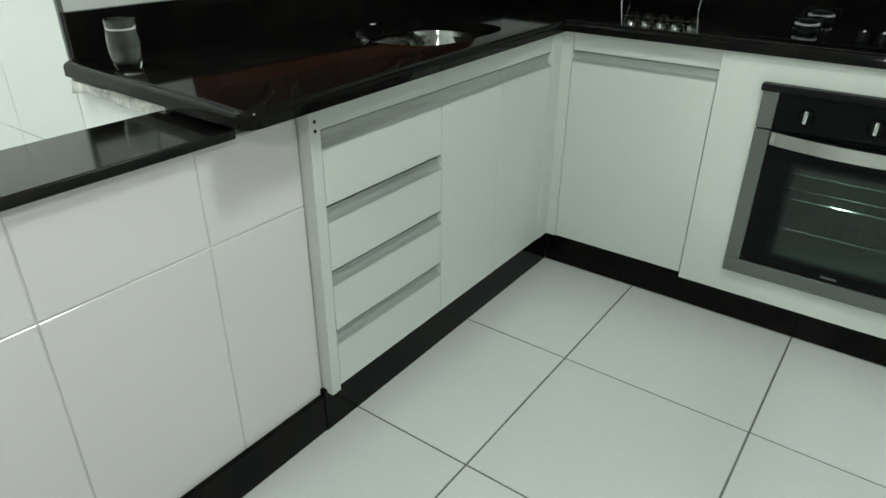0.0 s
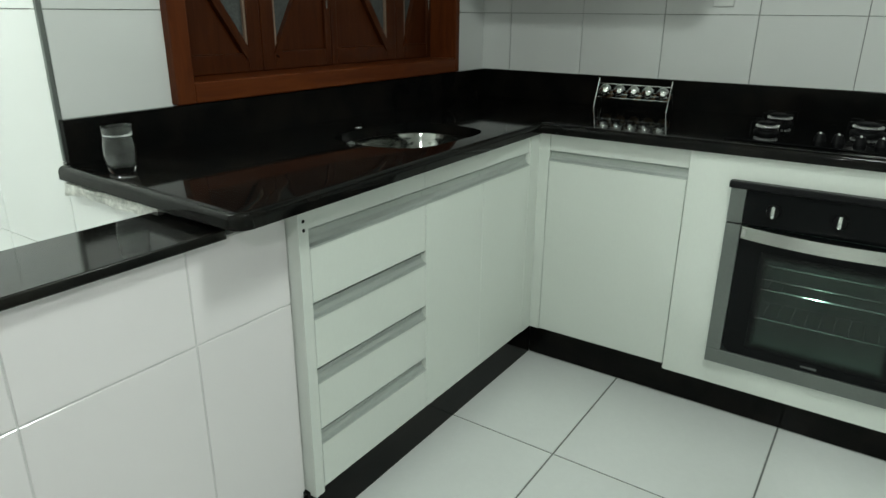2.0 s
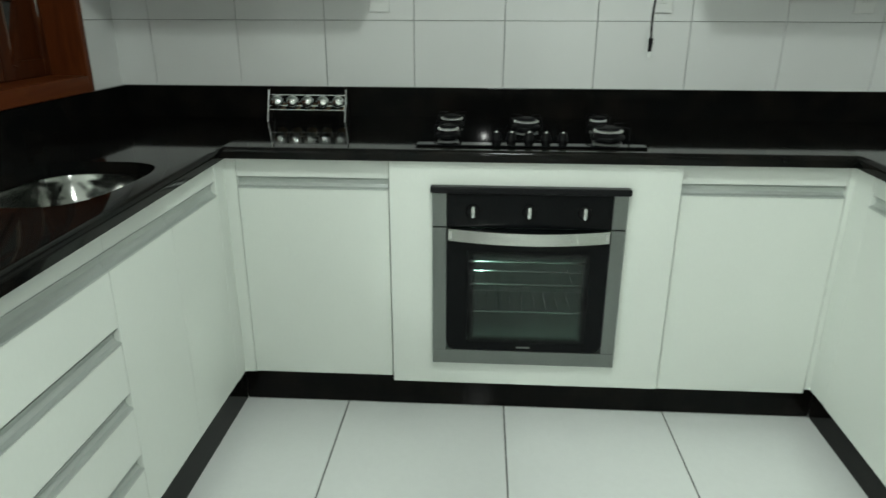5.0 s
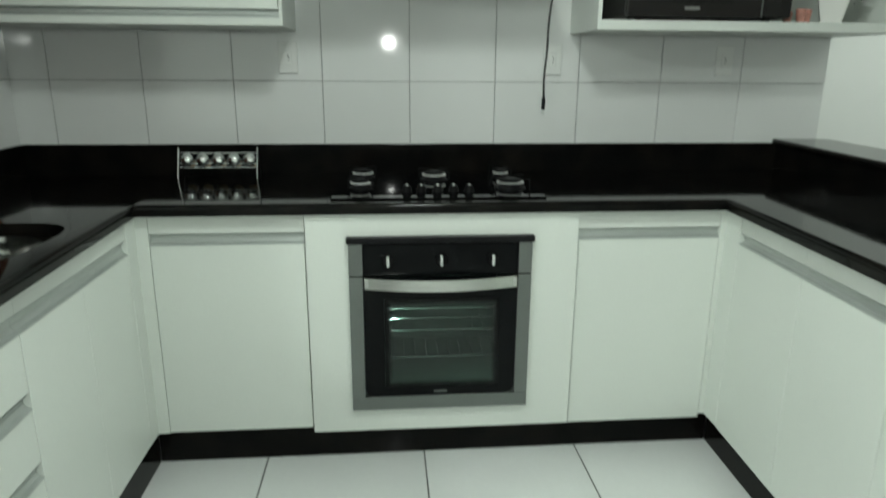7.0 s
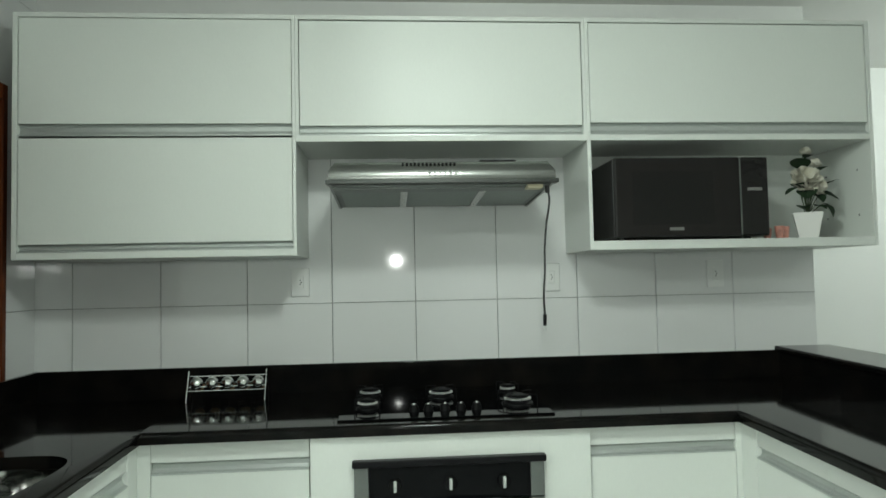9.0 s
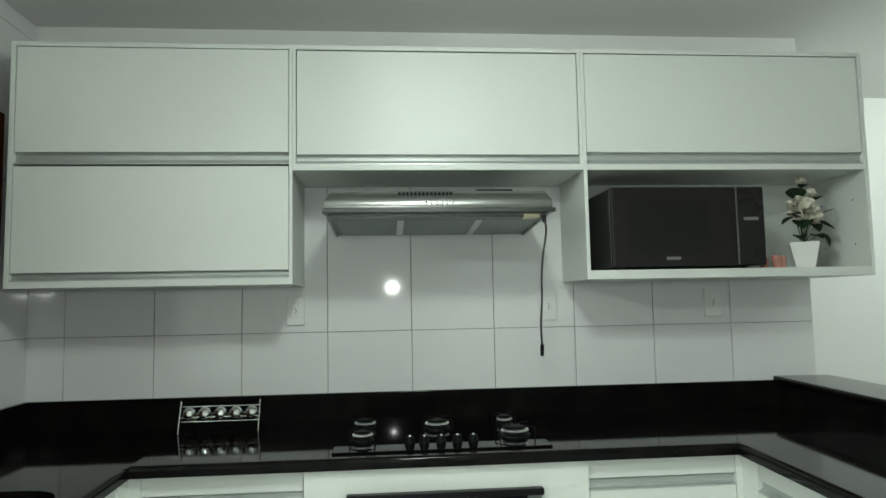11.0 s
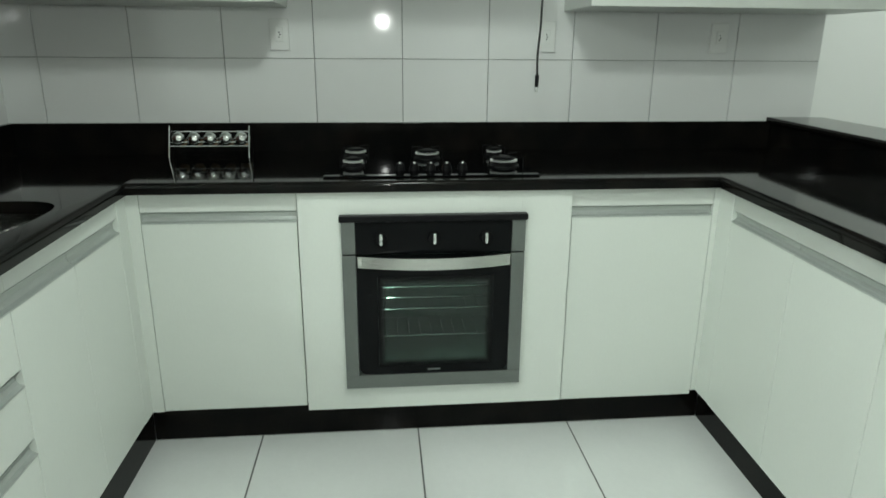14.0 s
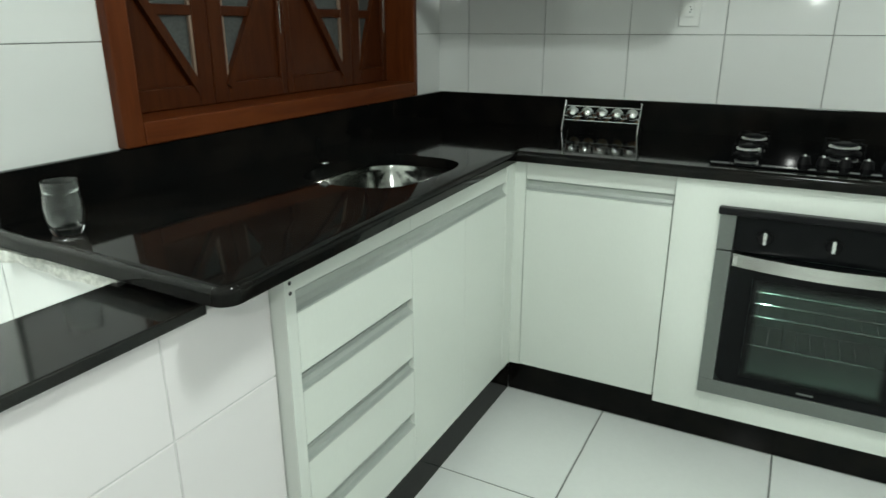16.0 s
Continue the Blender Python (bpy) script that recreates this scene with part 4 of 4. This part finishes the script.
def petal_rose(at, r, tip):
    """A rose of overlapping curled petals, opening along tip."""
    out = []
    rng = random.Random(int(at[0] * 1000 + at[2] * 777))
    for layer, (rad, lift, count) in enumerate(((0.30, 0.55, 4), (0.55, 0.42, 5), (0.8, 0.22, 6), (1.0, 0.02, 7))):
        for k in range(count):
            a = 2 * math.pi * k / count + layer * 0.6 + rng.uniform(-0.15, 0.15)
            bm = bmesh.new()
            rows = []
            for i in range(5):
                u = i / 4
                row = []
                for j in range(5):
                    w = (j / 4 - 0.5) * 2
                    width = 0.80 * math.sin(math.pi * (0.18 + 0.72 * u))
                    row.append(bm.verts.new((r * w * width, r * (rad * (0.35 + 0.65 * u) + 0.16 * u ** 3 - 0.20 * w * w), r * (lift * u * 1.3 + u * 0.55 - 0.5 + 0.10 * w * w * u))))
                rows.append(row)
            for p, q in zip(rows, rows[1:]):
                for j in range(4):
                    bm.faces.new((p[j], p[j + 1], q[j + 1], q[j]))
            bm.transform(Matrix.Rotation(a, 4, "Z"))
            out.append(bm)
    bm = join(*out)
    bm.transform(Matrix.Translation(at) @ Vector(tip).to_track_quat("Z", "Y").to_matrix().to_4x4())
    return bm


def leaf(at, way, length, width, droop=0.25):
    bm = bmesh.new()
    left, mid, right = [], [], []
    for i in range(8):
        u = i / 7
        w = width * math.sin(math.pi * (0.04 + 0.96 * u)) ** 0.8 * (1 - 0.25 * u)
        z = -droop * length * u * u
        left.append(bm.verts.new((-w, u * length, z + w * 0.3)))
        mid.append(bm.verts.new((0, u * length, z)))
        right.append(bm.verts.new((w, u * length, z + w * 0.3)))
    for i in range(7):
        bm.faces.new((left[i], mid[i], mid[i + 1], left[i + 1]))
        bm.faces.new((mid[i], right[i], right[i + 1], mid[i + 1]))
    bmesh.ops.solidify(bm, geom=bm.faces[:], thickness=0.0012)
    d = Vector(way).normalized()
    bm.transform(Matrix.Translation(at) @ d.to_track_quat("Y", "Z").to_matrix().to_4x4())
    return bm


base = Vector((PX, PY, MZ + 0.09))
roses = [((PX - 0.030, PY - 0.045, 1.745), 0.055, (-0.25, -0.9, 0.40)), ((PX + 0.022, PY - 0.045, 1.716), 0.034, (0.2, -0.9, 0.1)),
         ((PX + 0.040, PY, 1.814), 0.026, (0.2, -0.3, 0.9)), ((PX + 0.003, PY, 1.862), 0.024, (0, -0.2, 1))]
for at, r, tip in roses:
    part("stem", tube(smooth_path([base, base.lerp(Vector(at), 0.5) + Vector((0, 0.015, 0.01)), Vector(at) - Vector(tip).normalized() * r * 0.5], 5), 0.0026, 8), STEM, plant)
    part("rose", petal_rose(at, r, tip), PETAL, plant, "ivory fabric rose")
leaves = [((-0.030, -0.02, 1.785), (-0.55, -0.55, 0.8), 0.074, 0.030), ((-0.050, -0.04, 1.712), (-0.9, -0.3, -0.12), 0.090, 0.018), ((-0.040, -0.03, 1.708), (-0.7, -0.5, 0.45), 0.062, 0.027),
          ((-0.026, -0.04, 1.700), (-0.5, -0.8, -0.4), 0.066, 0.030), ((0.010, -0.03, 1.690), (0.2, -0.8, -0.5), 0.058, 0.026), ((0.040, -0.03, 1.690), (0.7, -0.6, -0.25), 0.070, 0.032),
          ((0.058, -0.02, 1.650), (0.4, -0.5, -0.75), 0.066, 0.026), ((0.040, -0.01, 1.705), (0.8, -0.1, 0.65), 0.098, 0.012), ((0.0, 0.0, 1.835), (0.1, -0.9, 0.35), 0.046, 0.020),
          ((0.038, -0.01, 1.775), (0.3, -0.7, 0.5), 0.050, 0.018), ((-0.026, -0.02, 1.640), (-0.5, -0.7, -0.1), 0.050, 0.022), ((0.020, -0.02, 1.640), (0.3, -0.8, -0.1), 0.050, 0.022)]
leaves = [((PX + dx, PY + dy, z), way, length, width) for (dx, dy, z), way, length, width in leaves]
for at, way, length, width in leaves:
    part("leaf", leaf(at, way, length, width * 1.45), LEAF, plant, "dark green leaf")
part("greenery", join(*[tube(smooth_path([base, base.lerp(Vector(at), 0.6) + Vector((0, 0.01, 0.0)), at], 4), 0.0016, 6) for at, *_ in leaves]), STEM, plant, "thin green leaf stems")
for x, y, h in ((1.318, 0.40, 0.042), (1.352, 0.372, 0.050), (1.382, 0.385, 0.048)):
    solo("small_cup", lathe([(0.0, 0), (0.012, 0), (0.016, h * 0.5), (0.018, h), (0.0155, h), (0.013, h * 0.5), (0.0, 0.006)], (x, y, MZ), 20), PINK, (x, y, MZ), "small pink patterned cup in the niche", "cup", "small cups")

# ---- spice rack ----
rack = thing("spice_rack", (-0.807, 0.50, SLAB1), "chrome wire rack with five glass spice jars", "spice rack")
RX0, RX1, RY = -0.953, -0.661, 0.50
for x in (RX0, RX1):
    part("end_frame", join(tube([(x, RY - 0.030, SLAB1), (x, RY + 0.012, SLAB1 + 0.114)], 0.0028, 8), tube([(x, RY + 0.060, SLAB1), (x, RY + 0.012, SLAB1 + 0.112)], 0.0028, 8)), CHROME, rack, "chrome wire end frame")
for y, z in ((RY - 0.014, 0.042), (RY - 0.008, 0.056), (RY + 0.022, 0.092), (RY + 0.03, 0.064)):
    part("rail", rod((RX0, y, SLAB1 + z), (RX1, y, SLAB1 + z), 0.002, 8), CHROME, rack, "chrome wire rail")
for k in range(5):
    x = RX0 + 0.030 + k * (RX1 - RX0 - 0.060) / 4
    tipv = Vector((0, -0.86, 0.35))
    at = Vector((x, RY + 0.055, SLAB1 + 0.047))
    jar = part("jar", lathe([(0.0, 0), (0.021, 0.0), (0.023, 0.004), (0.023, 0.040), (0.020, 0.048), (0.0185, 0.048), (0.021, 0.040), (0.021, 0.006), (0.0, 0.004)], at, 24, tipv), CLEAR, rack, "clear glass spice jar")
    part("spice", lathe([(0.0, 0.005), (0.0195, 0.006), (0.0195, 0.030), (0.0, 0.032)], at, 20, tipv), SPICE, jar, "ground spice")
    part("lid", lathe([(0.0, 0.046), (0.0245, 0.046), (0.0255, 0.049), (0.0252, 0.056), (0.0225, 0.064), (0.017, 0.071), (0.009, 0.0755), (0.0, 0.077)], at, 28, tipv), LID, jar, "domed chrome lid")

# ---- drinking glass ----
gx, gy = -1.380, -1.300
glass = [(0.0, 0.0), (0.030, 0.0), (0.034, 0.010), (0.0405, 0.045), (0.0405, 0.080), (0.0365, 0.104), (0.0375, 0.107), (0.0375, 0.128), (0.0366, 0.1295), (0.0355, 0.128),
         (0.0352, 0.107), (0.0385, 0.080), (0.0385, 0.045), (0.031, 0.016), (0.0, 0.013)]
glass = [(a * 0.88, b * 0.81) for a, b in glass]
solo("drinking_glass", lathe(glass, (gx, gy, SLAB1 + 0.0066), 36), TUMBLER, (gx, gy, SLAB1 + 0.0066), "clear barrel-shaped drinking glass on the worktop", "glass")

# ---- timber window ----
window = thing("window_1", (LEFT, (WIN[0] + WIN[1]) / 2, WIN[2]), "varnished timber window with glazed shutters", "window", kind="structure")
X0, XF, XR = LEFT - 0.165, LEFT + 0.030, LEFT - 0.100
W = 0.058
for a, b, c, d in ((y0, y0 + W, z0, z1), (y1 - W * 0.5, y1, z0, z1)):
    part("window_frame", box(X0, XF, a, b, c, d, 0.004), TIMBER_FRAME, window, "varnished timber jamb")
part("window_sill", box(X0, XF, y0 + W, y1 - W * 0.5, z0, z0 + 0.058, 0.005), TIMBER_SILL, window, "varnished timber sill")
part("window_head", box(X0, XF, y0 + W, y1 - W * 0.5, z1 - 0.06, z1, 0.004), TIMBER_SILL, window, "varnished timber head")
inner0, inner1, zi0, zi1 = y0 + W, y1 - W * 0.5, z0 + 0.058, z1 - 0.06
bounds = [inner0, -0.598, -0.268, 0.116, inner1]


def beam(a, b, wide, x0, x1):
    """A timber bar between two points (y, z) of the shutter's plane."""
    (ya, za), (yb, zb) = a, b
    d = Vector((yb - ya, zb - za)).normalized()
    nrm = Vector((-d.y, d.x)) * wide / 2
    return extrude([(ya + nrm.x, za + nrm.y), (yb + nrm.x, zb + nrm.y), (yb - nrm.x, zb - nrm.y), (ya - nrm.x, za - nrm.y)], "x", x0, x1)


for k in range(4):
    a, b = bounds[k] + 0.0015, bounds[k + 1] - 0.0015
    wa, wb = (0.030, 0.056) if k % 2 == 0 else (0.056, 0.030)   # the stiles that meet in the middle are wider
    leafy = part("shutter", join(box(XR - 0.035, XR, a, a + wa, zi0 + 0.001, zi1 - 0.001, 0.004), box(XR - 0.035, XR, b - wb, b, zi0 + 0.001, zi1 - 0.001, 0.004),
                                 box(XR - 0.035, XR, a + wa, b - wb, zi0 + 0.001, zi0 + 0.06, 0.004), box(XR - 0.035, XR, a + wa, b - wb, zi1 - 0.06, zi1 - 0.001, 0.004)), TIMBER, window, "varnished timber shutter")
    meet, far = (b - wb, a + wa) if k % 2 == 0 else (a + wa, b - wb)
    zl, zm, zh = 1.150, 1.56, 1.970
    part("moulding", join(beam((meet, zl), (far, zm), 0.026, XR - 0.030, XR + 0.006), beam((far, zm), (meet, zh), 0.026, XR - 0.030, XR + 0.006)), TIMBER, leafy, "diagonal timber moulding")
    for z in (1.365, 1.56, 1.755):
        end = meet + (far - meet) * (1 - abs(z - zm) / (zm - zl))
        lo, hi = sorted((meet, end))
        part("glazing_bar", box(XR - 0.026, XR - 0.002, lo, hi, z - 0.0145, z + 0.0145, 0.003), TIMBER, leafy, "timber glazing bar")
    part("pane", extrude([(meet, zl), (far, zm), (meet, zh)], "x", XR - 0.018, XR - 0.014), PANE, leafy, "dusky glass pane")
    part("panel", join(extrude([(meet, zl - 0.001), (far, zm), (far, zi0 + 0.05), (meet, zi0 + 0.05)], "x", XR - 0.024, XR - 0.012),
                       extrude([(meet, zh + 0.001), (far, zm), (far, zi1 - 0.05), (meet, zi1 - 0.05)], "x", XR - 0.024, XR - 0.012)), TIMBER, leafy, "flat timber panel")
    inside = 1 if far > meet else -1
    part("bead", join(beam((meet + inside * 0.004, zl + 0.03), (meet + inside * 0.004, zh - 0.03), 0.008, XR - 0.013, XR - 0.004),
                      beam((meet + inside * 0.010, zl + 0.032), (far - inside * 0.012, zm), 0.007, XR - 0.013, XR - 0.004),
                      beam((far - inside * 0.012, zm), (meet + inside * 0.010, zh - 0.032), 0.007, XR - 0.013, XR - 0.004)), BEAD, leafy, "pale bead round the glass")
    if k in (1, 3):
        part("bolt", rod((XR + 0.002, b - 0.020, 1.30), (XR + 0.002, b - 0.020, 1.44), 0.0012, 8), STEEL, leafy, "thin steel bolt")
window.matrix_basis = WINDOW_WALL_SKEW @ Matrix.Translation(window.location)
structure("backdrop", box(LEFT - 0.62, LEFT - 0.60, -1.3, 0.85, 0.3, TOP), NIGHT, "dim plaster wall outside the window", "backdrop")

# ---- ceiling lamps ----
for x, y, r in ((0.02, -1.20, 0.17), (3.0, 0.35, 0.19), (-2.3, -2.25, 0.15)):
    lampt = thing("ceiling_lamp", (x, y, TOP), "round white flush ceiling lamp", "lamp", "ceiling lamps")
    part("base", lathe([(0.0, 0.0), (r, 0.0), (r, -0.022), (r - 0.012, -0.030), (0.0, -0.030)], (x, y, TOP), 40), OUTLET, lampt)
    part("diffuser", lathe([(0.0, -0.031), (r - 0.02, -0.031), (r - 0.03, -0.050), (r * 0.6, -0.064), (0.0, -0.070)], (x, y, TOP), 40), DIFFUSER, lampt, "lit opal diffuser")

# ---- tiles ----
MESHES = {}


def tile(parent, kind, mat, size, thick, at, turn):
    """One tile: a chamfered plate, size across and up, facing along its own z; alike tiles share a mesh."""
    w, h = size
    key = (kind, round(w, 4), round(h, 4))
    if key not in MESHES:
        c = 0.0012
        pts = [(-w / 2, -h / 2, 0), (w / 2, -h / 2, 0), (w / 2, h / 2, 0), (-w / 2, h / 2, 0)]
        verts = pts + [(x, y, thick - c) for x, y, _ in pts] + [(x - math.copysign(c, x), y - math.copysign(c, y), thick) for x, y, _ in pts]
        faces = [(k, (k + 1) % 4, (k + 1) % 4 + 4, k + 4) for k in range(4)] + [(k + 4, (k + 1) % 4 + 4, (k + 1) % 4 + 8, k + 8) for k in range(4)] + [(8, 9, 10, 11)]
        data = bpy.data.meshes.new("tile")
        data.from_pydata(verts, [], faces)
        data.materials.append(mat)
        MESHES[key] = data
    ob = new("tile", MESHES[key])
    ob.matrix_basis = Matrix.Translation(at) @ turn
    ob.parent = parent
    return ob


FACE_BACK = Matrix(((1, 0, 0, 0), (0, 0, -1, 0), (0, 1, 0, 0), (0, 0, 0, 1)))
FACE_EAST = Matrix(((0, 0, 1, 0), (1, 0, 0, 0), (0, 1, 0, 0), (0, 0, 0, 1)))
GAP, WIDE = 0.0020, 1.35                               # joint width, and how much wider the upright joints are
SERVICE_X = -1.955


def tiled(parent, kind, mat, us, vs, place, turn, thick, skip=()):
    """Tiles between the joint lines us (across) and vs (up); place(u, v) gives the middle of a tile."""
    for a, b in zip(us, us[1:]):
        for c, d in zip(vs, vs[1:]):
            for p, q, r, s in skip:
                if a >= p - 1e-4 and b <= q + 1e-4 and c >= r - 1e-4 and d <= s + 1e-4:
                    break
            else:
                tile(parent, kind, mat, (b - a - GAP * WIDE, d - c - GAP), thick, place((a + b) / 2, (c + d) / 2), turn)


xs = [LEFT - 0.036] + [-1.450 + 0.3443 * k for k in range(9)] + [RIGHT]
tiled(wall_back, "wall", TILE, xs, [0.69, 1.289, 1.889, 2.300], lambda u, v: (u, BACK + 0.008, v), FACE_BACK, 0.008)
side = lambda u, v: (LEFT - 0.008, u, v)
for ends in ([END_L + 0.010, y0 + 0.02], [y1 - 0.02, BACK]):
    tiled(wall_left, "wall", TILE, ends, [0.69, 1.289, 1.889, 2.489, TOP], side, FACE_EAST, 0.008)
tiled(wall_left, "wall", TILE, [y0 + 0.02, y0 + 0.365, y0 + 0.71, y0 + 1.055, y1 - 0.02], [z1 - 0.02, 2.489, TOP], side, FACE_EAST, 0.008)
GAP, WIDE = 0.0034, 1.0
ys = [-3.19] + [-1.425 - 0.336 * k for k in range(4, -1, -1)] + [-1.171]
tiled(half_wall, "low", LOW_TILE, ys, [0.09, 0.658, 0.864], lambda u, v: (-1.000, u, v), FACE_EAST, 0.009)
GAP, WIDE = 0.0020, 1.35
service = lambda u, v: (u, END_L + 0.008, v)
tiled(wall_service, "wall", TILE, [-3.3] + [SERVICE_X - 0.344 * k for k in range(4, -1, -1)] + [LEFT - 0.0105], [0.0, 0.09, 0.690, 1.289, 1.889, 2.489, TOP], service, FACE_BACK, 0.008)
tiled(wall_service, "wall", TILE, [LEFT - 0.0105, -1.207], [0.0, 0.09, 0.690, 0.893], service, FACE_BACK, 0.008)
GAP, WIDE = 0.0055, 1.0
xs = [-0.606 + 0.555 * k for k in range(-6, 10)]
ys = [0.052 + 0.555 * k for k in range(-8, 4)]
tiled(floor, "floor", FLOOR_TILE, xs, ys, lambda u, v: (u, v, -0.0075), Matrix(), 0.0075)
